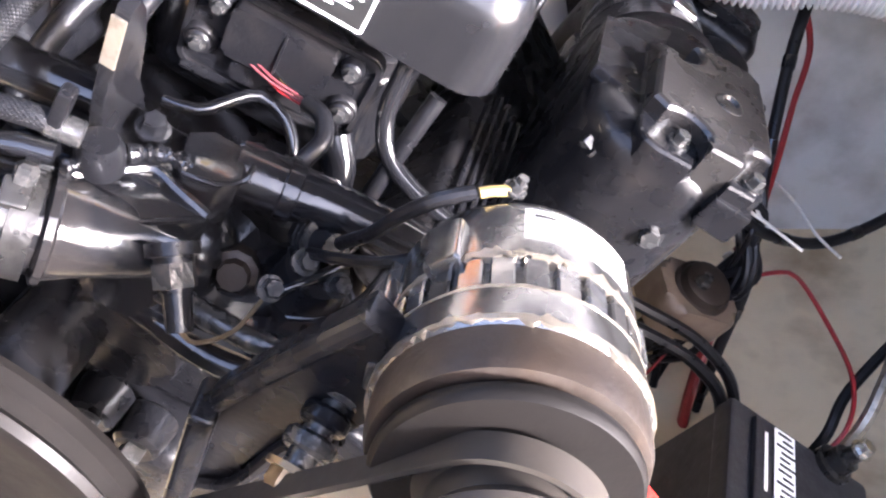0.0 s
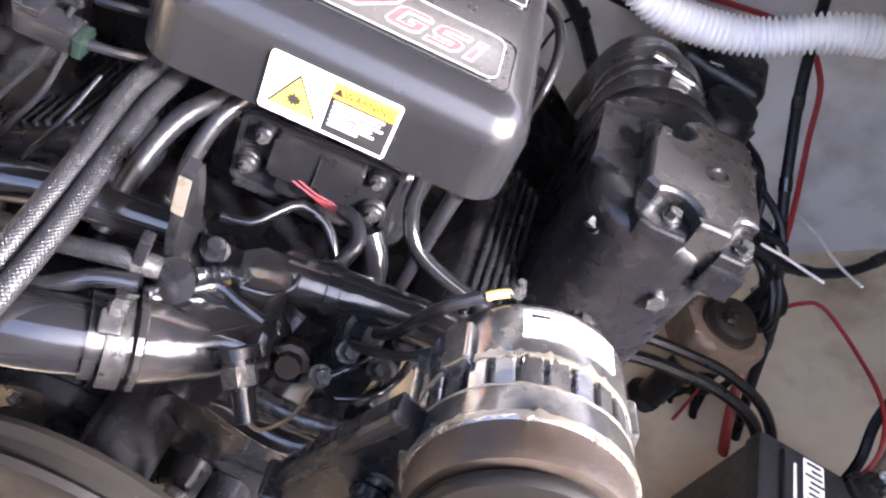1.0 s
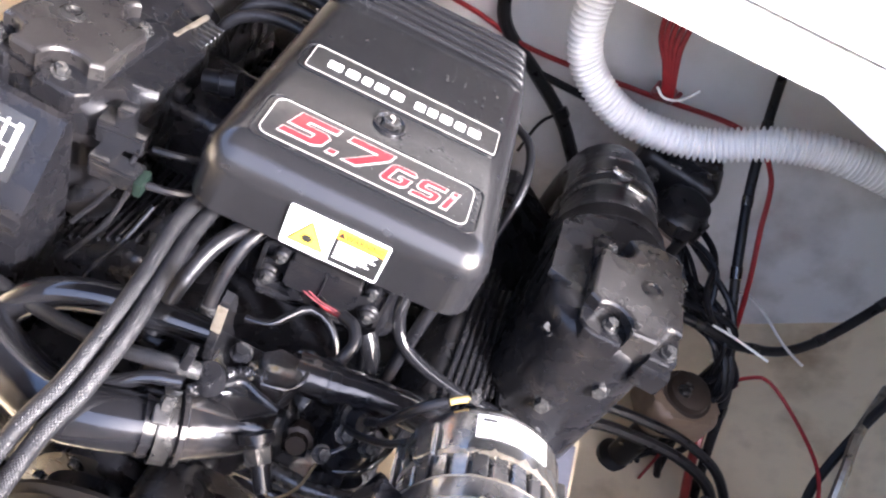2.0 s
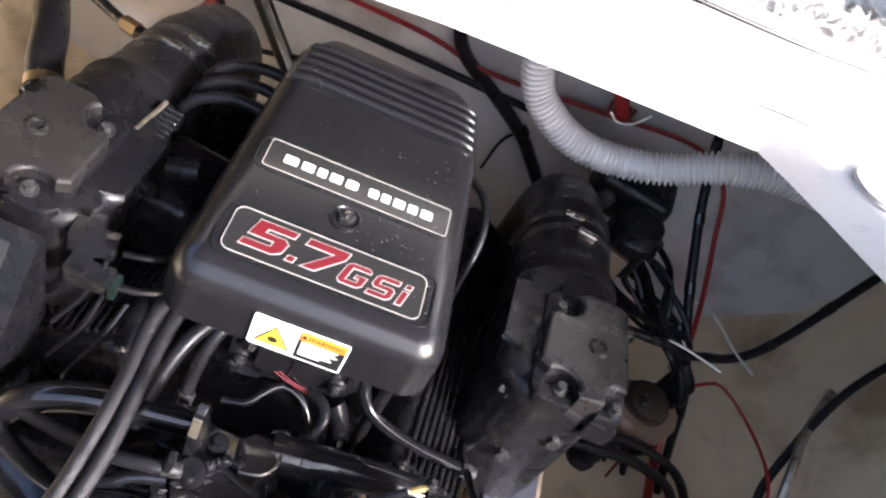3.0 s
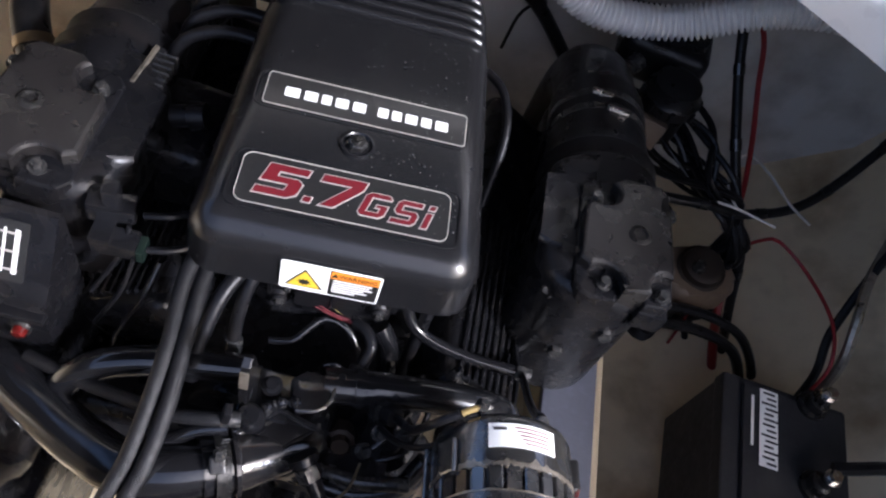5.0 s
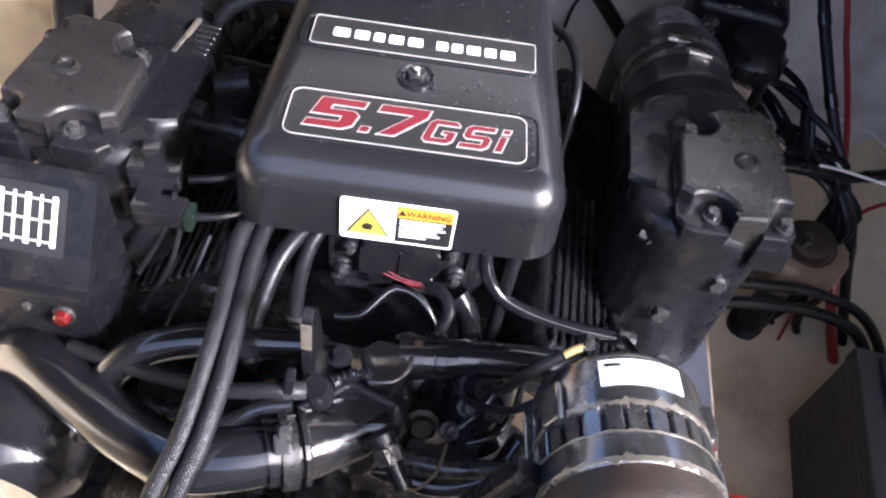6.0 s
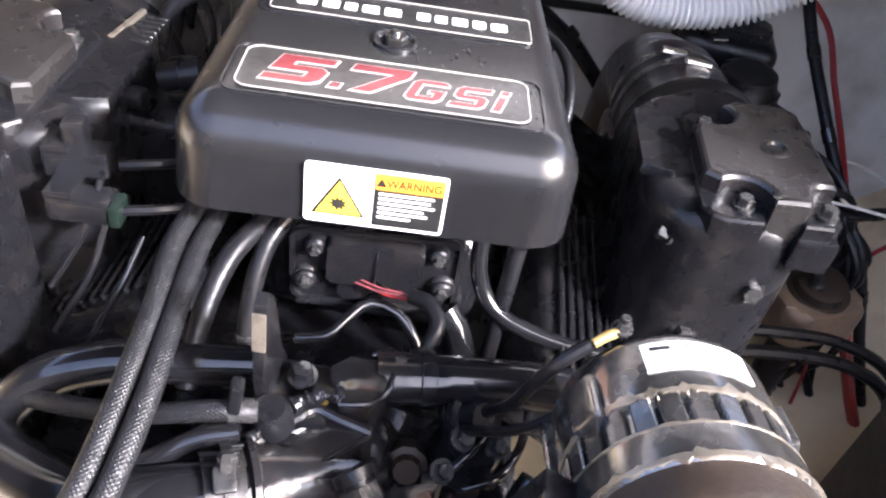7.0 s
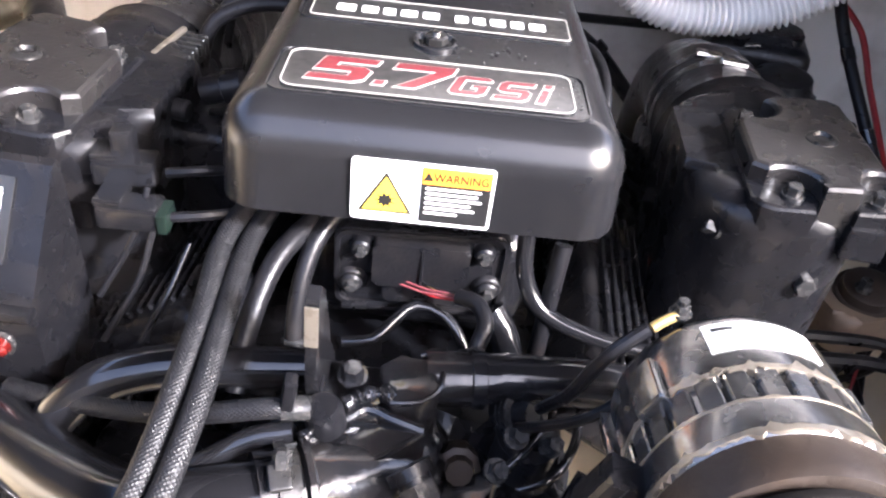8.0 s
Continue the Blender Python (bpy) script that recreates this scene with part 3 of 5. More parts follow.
    # centre nut in its well
    part("nut_well", lathe((0, 0, 0.0), (0, 0, 0.003), [(0, 0.0165), (0.8, 0.0165), (1, 0.0145), (0.2, 0.012), (0.2, 0.001)], 24), M_COVER, t, local=True)
    nut = part("nut", lathe((0, 0, 0.001), (0, 0, 0.007), [(0, 0.0095), (0.8, 0.0095), (1, 0.008)], 6), M_CLAMP, t, "dark hexagon nut", local=True)
    part("stud", cyl((0, 0, 0.006), (0, 0, 0.0095), 0.003, segs=10), M_STEEL, nut, "bright stud end", local=True)
    # warning sticker on the front face
    s = Matrix.Translation((0.001, -0.1235, -0.049)) @ pose(0, 0, 0, 90, 0, 0)
    st_ = part("warning_label", prism(rounded(0.092, 0.047, 0.003), 0, 0.0008, s), M_LABEL, t, "white warning sticker with yellow triangle and orange band", local=True)
    part("black_panel", prism(rounded(0.045, 0.042, 0.001), 0.0008, 0.0012, s @ pose(0.0215, 0, 0)), M_INK, st_, local=True)
    part("orange_band", prism(rounded(0.044, 0.0115, 0.001), 0.0012, 0.0016, s @ pose(0.0215, 0.0145, 0)), M_ORANGE, st_, local=True)
    part("lettering", lettering("WARNING", 0.0088, s @ pose(0.0065, 0.0113, 0.0017), 0.0001, 0, 0.0001, 0.83), M_INK, st_, "black printed word", local=True, smooth=0)
    part("alert_mark", prism([(-0.0035, -0.003), (0.0035, -0.003), (0, 0.0035)], 0.0016, 0.0019, s @ pose(0.0032, 0.0145, 0)), M_INK, st_, local=True)
    for k in range(6):
        w = (0.036, 0.034, 0.037, 0.03, 0.033, 0.022)[k]
        part("text_bar", prism(rounded(w, 0.0016, 0.0003, 1), 0.0012, 0.0015, s @ pose(0.002 + w / 2, 0.0055 - 0.0038 * k, 0)), M_LABEL, st_, local=True)
    part("triangle_edge", prism([(-0.0178, -0.0155), (0.0178, -0.0155), (0, 0.0155)], 0.0008, 0.0012, s @ pose(-0.0235, -0.001, 0)), M_INK, st_, local=True)
    part("triangle", prism([(-0.0148, -0.0138), (0.0148, -0.0138), (0, 0.0122)], 0.0012, 0.0015, s @ pose(-0.0235, -0.001, 0)), M_YELLOW, st_, local=True)
    star = [((0.0068 if k % 2 else 0.0038) * math.cos(k * math.pi / 9), (0.0062 if k % 2 else 0.0034) * math.sin(k * math.pi / 9)) for k in range(18)]
    part("burst", prism(star, 0.0015, 0.0018, s @ pose(-0.0235, -0.0065, 0)), M_INK, st_, local=True)


engine_cover()


def fins(bm, x0, x1, y, z, count, pitch, r=0.002):
    for k in range(count):
        box((x1 - x0, r * 2, 0.012), ((x0 + x1) / 2, y + k * pitch, z), bevel=0.001, segs=1, bm=bm)
    return bm


def engine_block():
    t = thing("engine", "black-painted marine petrol engine block and heads", "engine", (0, 0.1, 0.02))
    part("block", box((0.3, 0.56, 0.3), (0, 0.13, 0.2), bevel=0.03, segs=3), M_CAST, t)
    part("oil_pan", box((0.22, 0.5, 0.12), (0, 0.12, 0.06), bevel=0.03, segs=3), M_ENAMEL, t)
    part("intake_manifold", box((0.2, 0.37, 0.12), (0, 0.145, 0.42), bevel=0.03, segs=3), M_ENAMEL, t)
    part("plenum", box((0.17, 0.33, 0.09), (0, 0.145, 0.5), bevel=0.02, segs=3), M_CAST, t)
    for sx in (1, -1):
        c = Vector((sx * 0.185, 0.1, 0.376))
        vc = part("valve_cover", box((0.12, 0.46, 0.075), c, (0, sx * 32, 0), 0.02, 4), M_CAST, t)
        for k in range(9):
            d = (k - 4) * 0.0115
            p = c + Vector((d * math.cos(radians(32)) + sx * 0.0375 * math.sin(radians(32)), 0.0, -sx * d * math.sin(radians(32)) + 0.0375 * math.cos(radians(32))))
            part("fin", box((0.004, 0.22, 0.01), p + Vector((0, -0.1, 0)), (0, sx * 32, 0), 0.0015, 1), M_CAST, vc)
    part("timing_cover", prism(rounded(0.22, 0.26, 0.05), 0, 0.03, pose(0.0, -0.15, 0.26, 90, 0, 0), 0.006), M_CAST, t)
    part("front_cover", box((0.4, 0.07, 0.34), (-0.03, -0.175, 0.16), bevel=0.02, segs=3), M_CAST, t)
    for sx in (1, -1):
        part("mount_arm", box((0.14, 0.09, 0.05), (sx * 0.26, -0.12, 0.2), (0, sx * 12, 0), 0.012, 3), M_CAST, t)
    # coolant pump body and its flange below the thermostat housing
    part("coolant_pump", lathe((0.02, -0.15, 0.33), (0.02, -0.245, 0.33), [(0, 0.07), (0.5, 0.065), (0.75, 0.045), (1, 0.04)], 28), M_CAST, t)
    face = pose(0, -0.225, 0, 90, 0, 0)
    fl = part("pump_flange", prism([(-0.018, 0.35), (-0.008, 0.336), (0.012, 0.327), (0.09, 0.347), (0.112, 0.36), (0.12, 0.38), (0.114, 0.405), (0.09, 0.408), (0.005, 0.388), (-0.012, 0.372)], -0.02, 0.016, face, 0.005), M_ENAMEL, t)
    part("gasket_step", prism([(-0.024, 0.34), (-0.012, 0.31), (0.005, 0.297), (0.03, 0.293), (0.085, 0.302), (0.118, 0.335), (0.128, 0.37), (0.1, 0.39), (0, 0.38)], -0.02, 0.006, face, 0.004), M_CAST, fl)
    part("cast_rib", tube([(0.0, -0.242, 0.374), (0.05, -0.243, 0.384), (0.108, -0.243, 0.394)], 0.005, 8), M_ENAMEL, fl)
    # square-headed bolts on the lower front
    for x, y, z in ((0.024, -0.272, 0.272), (0.06, -0.272, 0.264)):
        bm = cyl((x, y + 0.03, z), (x, y, z), 0.02, 0.017, 18, edge=0.003)
        b = part("boss", bm, M_CAST, t)
        part("boss_bolt", box((0.015, 0.012, 0.015), (x, y - 0.005, z), (0, 14, 0), 0.0015), M_BOLT, b)


engine_block()


def manifold(sx, name, label):
    """Exhaust manifold with its riser, rubber sleeve and clamps; sx mirrors it."""
    t = thing(name, label, "exhaust manifold", (sx * 0.3, 0.05, 0.35), "exhaust manifolds")

    def P(x, y, z):
        return (sx * x, y, z)
    yo = 0.0 if sx > 0 else -0.045
    part("body", prism(rounded(0.148, 0.21, 0.062, 8), 0.327, 0.55, Matrix.Translation(P(0.281, 0.056 + yo, 0)), 0.024, 5), M_CAST, t)
    part("log", box((0.085, 0.36, 0.1), P(0.275, 0.2, 0.38), bevel=0.035, segs=4), M_CAST, t)
    # top plate with pockets cut in for the bolts
    out = [(-0.004, -0.046), (0.022, -0.045), *arc(0.041, -0.034, 0.017, 205, 65, 7), (0.049, -0.008), (0.046, 0.062), *arc(0.047, 0.073, 0.011, 255, 105, 6), (0.044, 0.09), (0.034, 0.1), (-0.008, 0.1), *arc(-0.033, 0.076, 0.02, 50, -125, 9), (-0.051, 0.05), (-0.052, -0.018), *arc(-0.026, -0.042, 0.0225, 130, -15, 9)]
    full = [(-0.046, -0.05), (-0.036, -0.054), (-0.008, -0.053), (-0.005, -0.043), (0.021, -0.042), (0.023, -0.05), (0.045, -0.049), (0.053, -0.041), (0.054, 0.09), (0.04, 0.104), (-0.04, 0.104), (-0.054, 0.09), (-0.054, -0.04)]
    if sx < 0:
        out = [(-x, y) for x, y in out][::-1]
        full = [(-x, y) for x, y in full][::-1]
    m = pose(sx * 0.3, 0.004 + yo, 0.553, 0, -sx * 3, 0)
    tplate = part("top_plate", plate(out, -0.02, 0.02, m, 0.004), M_DUSTY, t, smooth=25)
    part("lower_plate", plate(full, -0.026, 0.003, m, 0.003), M_CAST, t, smooth=25)
    for x, y, z in ((-0.022, -0.036, 0.003), (0.041, -0.036, 0.003), (-0.036, 0.074, 0.003), (0.048, 0.072, 0.003)):
        part("bolt", hexbolt(m @ Vector((sx * x, y, z)), m.to_3x3() @ Vector((0, 0, 1)), 0.0065, 0.007), M_BOLT, t)
    part("plug", lathe(m @ Vector((sx * 0.01, 0.025, 0.018)), m @ Vector((sx * 0.01, 0.025, 0.025)), [(0, 0.0135), (0.4, 0.0125), (0.7, 0.009), (0.7, 0.0075), (0.2, 0.006), (0.2, 0.001)], 18), M_CLAMP, tplate)
    part("ear", box((0.034, 0.03, 0.03), P(0.338, -0.034 + yo, 0.53), (0, 0, 0), 0.004), M_CAST, t)
    # front bolts
    for x, y, z in ((0.309, -0.043, 0.485), (0.272, -0.047, 0.43)):
        part("bolt", hexbolt(P(x, y + yo, z), (0, -1, 0.2), 0.0085, 0.008), M_BOLT, t)
    for y in (-0.03, 0.04):
        part("side_bolt", hexbolt(P(0.237, y + yo, 0.515), (-sx, 0, 0.3), 0.007, 0.01), M_BOLT, t)
    # sleeve
    a, b = P(0.29, 0.09 + yo, 0.486), P(0.287, 0.33, 0.463)
    prof = [(0, 0.066), (0.08, 0.071), (0.2, 0.072), (0.235, 0.0745), (0.26, 0.072), (0.33, 0.0725), (0.355, 0.0745), (0.385, 0.07), (0.46, 0.0675), (0.6, 0.0642), (0.9, 0.064), (1, 0.058)]
    sl = part("rubber_sleeve", lathe(a, b, prof, 36), M_RUBBER, t)
    av, bv = Vector(a), Vector(b)
    for k, s in enumerate((0.62, 0.74)):
        p, q = av.lerp(bv, s), av.lerp(bv, s + 0.05)
        c = part("clamp", lathe(p, q, [(0, 0.0645), (0, 0.0655), (1, 0.0655), (1, 0.0645)], 36, caps=False), M_BOLT, sl, "dark steel hose clamp")
        top = (p + q) / 2 + Vector((sx * (0.002 - 0.02 * k), 0, 0.0665 - 0.003 * k))
        part("clamp_screw", cyl(top - Vector((0.012, 0, 0)), top + Vector((0.016, 0, -0.002)), 0.005, segs=10, edge=0.001), M_STEEL, c, "bright clamp screw")
    part("elbow", tube([P(0.287, 0.31, 0.465), P(0.287, 0.39, 0.44), P(0.287, 0.44, 0.38), P(0.287, 0.46, 0.28), P(0.287, 0.46, 0.1)], 0.057, 24, 0.02), M_RUBBER, t)


manifold(1, "exhaust_manifold", "glossy black cast exhaust manifold with clamped rubber sleeve")
manifold(-1, "exhaust_manifold", "dusty black cast exhaust manifold with clamped rubber sleeve")


def alternator():
    a0, a1 = Vector((0.198, -0.187, 0.517)), Vector((0.213, -0.347, 0.54))
    t = thing("alternator", "black alternator with worn paint, white label and rusty front", "alternator", a0)
    R = 0.063
    m = axes(a0, a1)
    L = (a1 - a0).length
    part("rear_housing", lathe(a0, a1, [(0.15, R * 0.55), (0.16, R * 0.86), (0.19, R * 0.96), (0.23, R), (0.47, R), (0.48, R * 0.985)], 48), M_ALT, t)
    mid = part("stator_band", lathe(a0, a1, [(0.47, R * 0.945), (0.66, R * 0.945)], 48), M_ALT, t)
    for k in range(26):
        a = 2 * math.pi * k / 26
        bm = box((0.0065, 0.0115, L * 0.17), bevel=0.001, segs=1)
        turned(m @ pose(0, 0, L * 0.565) @ pose(0, 0, 0, 0, 0, math.degrees(a)) @ pose(R * 0.945, 0, 0), bm.verts, bm)
        part("cooling_rib", bm, M_ALT, mid)

    def worn(s0, s1, r, amp, seed):
        """A thin band whose edges wander, as where paint has flaked."""
        b = bmesh.new()
        rings = []
        for k in range(144):
            a = 2 * math.pi * k / 144
            v = Vector((4 * math.cos(a), 4 * math.sin(a), seed))
            lo = s0 - amp * max(0.0, noise.noise(v * 2) + 0.5 * noise.noise(v * 6))
            hi = s1 + amp * 0.4 * noise.noise(v * 5)
            rings.append([b.verts.new(m @ Vector((q * math.cos(a), q * math.sin(a), s * L))) for s, q in ((lo, r - 0.0012), (lo, r), (hi, r), (hi, r - 0.004))])
        for p, q in zip(rings, rings[1:] + rings[:1]):
            for k in range(3):
                b.faces.new((p[k], q[k], q[k + 1], p[k + 1]))
        return b
    part("worn_edge", worn(0.462, 0.482, R * 1.008, 0.05, 1), M_WORN, mid, "paint worn to bare metal")
    part("worn_edge", worn(0.612, 0.62, R * 1.014, 0.012, 5), M_WORN, mid, "paint worn to bare metal")
    part("front_housing", lathe(a0, a1, [(0.605, R * 0.93), (0.61, R * 1.0), (0.62, R * 1.01), (0.74, R * 1.03), (0.75, R * 1.03), (0.77, R * 0.98)], 64), M_ALT, t)
    part("worn_rim", worn(0.738, 0.757, R * 1.04, 0.04, 9), M_WORN, t, "paint worn to bare metal")
    part("rust_shield", lathe(a0, a1, [(0.75, R * 1.0), (0.77, R * 1.0), (0.86, R * 1.0), (0.9, R * 0.97), (0.91, R * 0.85)], 64), M_RUST, t, "rusty brown front shield")
    # long lugs on the right and top
    for a, s0, s1 in ((18, 0.28, 0.46), (4, 0.5, 0.76), (150, 0.3, 0.5), (196, 0.2, 0.7)):
        bm = box((0.012, 0.02, L * (s1 - s0)), bevel=0.003)
        turned(m @ pose(0, 0, L * (s0 + s1) / 2) @ pose(0, 0, 0, 0, 0, a) @ pose(R * 1.0, 0, 0), bm.verts, bm)
        part("lug", bm, M_ALT, t)
    disc = part("fan_disc", lathe(a0, a1, [(0.9, R * 0.8), (0.925, R * 0.92), (0.945, R * 0.935), (0.96, R * 0.93), (0.975, R * 0.9), (0.98, R * 0.6), (0.99, R * 0.56)], 64), M_PULLEY, t, "dull dusty metal fan disc")
    pul = part("pulley", lathe(a0, a1, [(0.97, R * 0.58), (0.99, R * 0.62), (1.0, R * 0.6), (1.03, R * 0.53), (1.1, R * 0.53), (1.13, R * 0.6), (1.14, R * 0.62), (1.16, R * 0.6), (1.165, R * 0.48), (1.15, R * 0.42)], 48), M_BELT, t, "dusty belt pulley")
    d = (a1 - a0).normalized()
    part("pulley_nut", hexbolt(a0 + d * L * 1.13, d, 0.012, 0.01), M_BOLT, pul)
    # label on the rear housing, wrapped on its upper right
    xaxis = (Vector((1, 0, 0)) - d * d.x).normalized()
    yaxis = d.cross(xaxis) * -1
    yaxis = yaxis if yaxis.z > 0 else -yaxis

    def on(a, s, r):
        return a0 + d * (L * s) + r * (xaxis * math.cos(radians(a)) + yaxis * math.sin(radians(a)))
    def strip(a_from, a_to, s0, s1, r, n=14):
        b = bmesh.new()
        lo = [[b.verts.new(on(a_from + (a_to - a_from) * k / n, s, rr)) for k in range(n + 1)] for s, rr in ((s0, r), (s1, r), (s1, r - 0.0006), (s0, r - 0.0006))]
        for p, q in zip(lo, lo[1:] + lo[:1]):
            for k in range(n):
                b.faces.new((p[k], p[k + 1], q[k + 1], q[k]))
        bmesh.ops.recalc_face_normals(b, faces=b.faces)
        return b
    lab = part("label", strip(117, 62, 0.25, 0.385, R + 0.0008), M_LABEL, t, "white paper label with red print")
    for k in range(5):
        part("print_bar", strip(97 - 2 * k, 68, 0.27 + 0.021 * k, 0.277 + 0.021 * k, R + 0.0012, 8), M_PINKW, lab)
    part("print_slash", strip(113, 103, 0.275, 0.29, R + 0.0012, 4), M_INK, lab)
    # rear terminals and cable
    part("terminal", cyl((0.168, -0.205, 0.56), (0.167, -0.204, 0.582), 0.003, segs=10), M_BOLT, t)
    part("terminal_nut", hexbolt((0.167, -0.204, 0.572), (0, 0, 1), 0.0048, 0.005), M_BOLT, t)
    sl = part("cable_sleeve", tube([(0.165, -0.206, 0.572), (0.157, -0.21, 0.569), (0.152, -0.213, 0.566)], 0.0031, 10, 0.004), M_YELW, t, "yellow cable end sleeve")
    part("cable", tube([(0.15, -0.214, 0.566), (0.137, -0.22, 0.556), (0.125, -0.222, 0.535), (0.118, -0.215, 0.505), (0.108, -0.19, 0.46)], 0.0042, 10), M_RUBBER, t)
    part("cable", tube([(0.15, -0.225, 0.525), (0.13, -0.23, 0.505), (0.11, -0.22, 0.48), (0.095, -0.2, 0.45)], 0.0035, 8), M_RUBBER, t)
    part("fitting", cyl((0.224, -0.198, 0.545), (0.224, -0.2, 0.566), 0.005, segs=10, edge=0.001), M_BOLT, t, "small bright fitting")


def alternator_bracket():
    t = thing("alternator_bracket", "black cast alternator bracket with long bolt and spacers", "bracket", (0.12, -0.3, 0.38))
    out = [(0.1, 0.335), (0.122, 0.359), (0.135, 0.43), (0.158, 0.462), (0.165, 0.5), (0.155, 0.54), (0.128, 0.553), (0.116, 0.52), (0.098, 0.465), (0.086, 0.425), (0.09, 0.36)]
    m = pose(0, -0.295, 0, 90, 0, 0)
    part("web", prism(out, -0.004, 0.01, m, 0.003), M_CAST, t)
    part("flange", box((0.015, 0.03, 0.1), (0.094, -0.307, 0.38), (-4, -6, 8), 0.004, 3), M_CAST, t)
    part("stiffener", tube([(0.09, -0.306, 0.426), (0.102, -0.307, 0.468), (0.12, -0.307, 0.52), (0.132, -0.305, 0.55)], 0.006, 10), M_CAST, t)
    part("stiffener", tube([(0.104, -0.307, 0.34), (0.125, -0.308, 0.365), (0.136, -0.308, 0.43), (0.155, -0.306, 0.458)], 0.005, 10), M_CAST, t)
    b = part("bolt", cyl((0.145, -0.27, 0.49), (0.14, -0.335, 0.462), 0.008, segs=14), M_BOLT, t)
    for k, (r, s) in enumerate(((0.014, 0.35), (0.013, 0.55), (0.014, 0.75))):
        p = Vector((0.145, -0.27, 0.49)).lerp(Vector((0.14, -0.335, 0.462)), s)
        q = Vector((0.145, -0.27, 0.49)).lerp(Vector((0.14, -0.335, 0.462)), s + 0.14)
        part("spacer", cyl(p, q, r, segs=20, edge=0.002), M_BOLT if k != 1 else M_CAST, b)
    part("nut", hexbolt((0.14, -0.335, 0.462), (-0.08, -1, -0.45), 0.011, 0.009), M_BRASS, b, "rusty bolt head")


def thermostat_housing():
    t = thing("thermostat_housing", "glossy black-painted thermostat housing with hose necks", "thermostat housing", (0, -0.2, 0.4))
    part("body", lathe((0.008, -0.2, 0.37), (0.008, -0.196, 0.47), [(0, 0.05), (0.3, 0.05), (0.4, 0.044), (0.5, 0.036), (0.58, 0.02), (0.6, 0.01)], 32), M_ENAMEL, t)
    part("saddle", prism([(-0.002, -0.178), (0.004, -0.2), (0.012, -0.21), (0.03, -0.205), (0.04, -0.195), (0.038, -0.166), (0.01, -0.166)], 0.42, 0.467, bevel=0.004), M_ENAMEL, t)
    part("gusset", prism([(0.036, -0.216), (0.012, -0.212), (-0.006, -0.206), (-0.036, -0.238), (-0.034, -0.272), (-0.026, -0.274)], 0.4, 0.452, bevel=0.003), M_ENAMEL, t)
    part("rib", tube([(0.034, -0.216, 0.452), (0.012, -0.213, 0.456), (-0.004, -0.209, 0.457), (-0.016, -0.219, 0.456), (-0.036, -0.24, 0.454)], 0.0038, 8), M_ENAMEL, t)
    part("rib", tube([(0.034, -0.218, 0.451), (0.004, -0.246, 0.45), (-0.026, -0.273, 0.45)], 0.0022, 8), M_ENAMEL, t)
    part("rib", tube([(0.04, -0.168, 0.466), (0.041, -0.19, 0.466), (0.03, -0.204, 0.465), (0.01, -0.208, 0.464)], 0.0022, 8), M_ENAMEL, t)
    part("left_neck", lathe((0.03, -0.23, 0.428), (-0.06, -0.274, 0.437), [(0, 0.012), (0.2, 0.02), (0.4, 0.024), (0.6, 0.028), (0.66, 0.029), (0.68, 0.034), (0.72, 0.034), (0.74, 0.029), (1, 0.029)], 32), M_ENAMEL, t)
    part("right_neck", lathe((0.03, -0.17, 0.45), (0.08, -0.162, 0.452), [(0, 0.02), (0.6, 0.019), (0.62, 0.021), (0.8, 0.021), (0.82, 0.018), (1, 0.018)], 22), M_ENAMEL, t)
    for x, y, r in ((-0.018, -0.19, 0.009), (0.045, -0.165, 0.006)):
        part("bolt", hexbolt((x, y, 0.463), (0, -0.1, 1), r * 0.85, r * 0.9), M_ENAMEL, t)
    part("plug", lathe((-0.028, -0.225, 0.455), (-0.03, -0.228, 0.476), [(0, 0.0135), (0.7, 0.013), (1, 0.01)], 22), M_CAST, t)
    # clamp round the big hose
    c = part("hose_clamp", lathe((-0.037, -0.2645, 0.4355), (-0.049, -0.2695, 0.4365), [(0, 0.031), (0, 0.0325), (1, 0.0325), (1, 0.031)], 36, caps=False), M_CLAMP, t, "worn steel worm clamp")
    part("clamp_housing", box((0.014, 0.016, 0.012), (-0.043, -0.276, 0.465), (25, 0, 20), 0.002), M_CLAMP, c)
    part("clamp_screw", lathe((-0.043, -0.272, 0.47), (-0.044, -0.266, 0.479), [(0, 0.006), (0.8, 0.006), (1, 0.004)], 6), M_BOLT, c)
    part("sealant_bead", tube([(0.012, -0.2, 0.464), (-0.004, -0.205, 0.466), (-0.018, -0.214, 0.463), (-0.03, -0.228, 0.46), (-0.04, -0.243, 0.458)], 0.005, 14, 0.0012, radii=lambda i, f: 0.0052 + 0.003 * noise.noise(Vector((i * 0.37, f * 9, 2))) + 0.0016 * noise.noise(Vector((i * 0.9, 3, f)))), M_ENAMEL, t, "lumpy painted sealant", smooth=20)
    for k in range(9):
        a = radians(62 + 7 * k)
        q = Vector((-0.043, -0.267 - 0.0325 * math.cos(a), 0.436 + 0.0325 * math.sin(a)))
        part("slot", box((0.007, 0.0012, 0.0018), q, (math.degrees(a) - 90, 0, 22), 0.0), M_INK, c)
    part("small_clamp", box((0.008, 0.012, 0.03), (-0.047, -0.24, 0.495), (0, 8, 12), 0.002), M_RUBBER, t)
    # sender with its hexagon, pointing down to the front
    s = part("sender", lathe((0.028, -0.245, 0.452), (0.056, -0.275, 0.425), [(0, 0.015), (0.15, 0.015), (0.16, 0.011), (0.55, 0.0095), (0.56, 0.0085), (1, 0.0075)], 18), M_CAST, t, "black temperature sender")
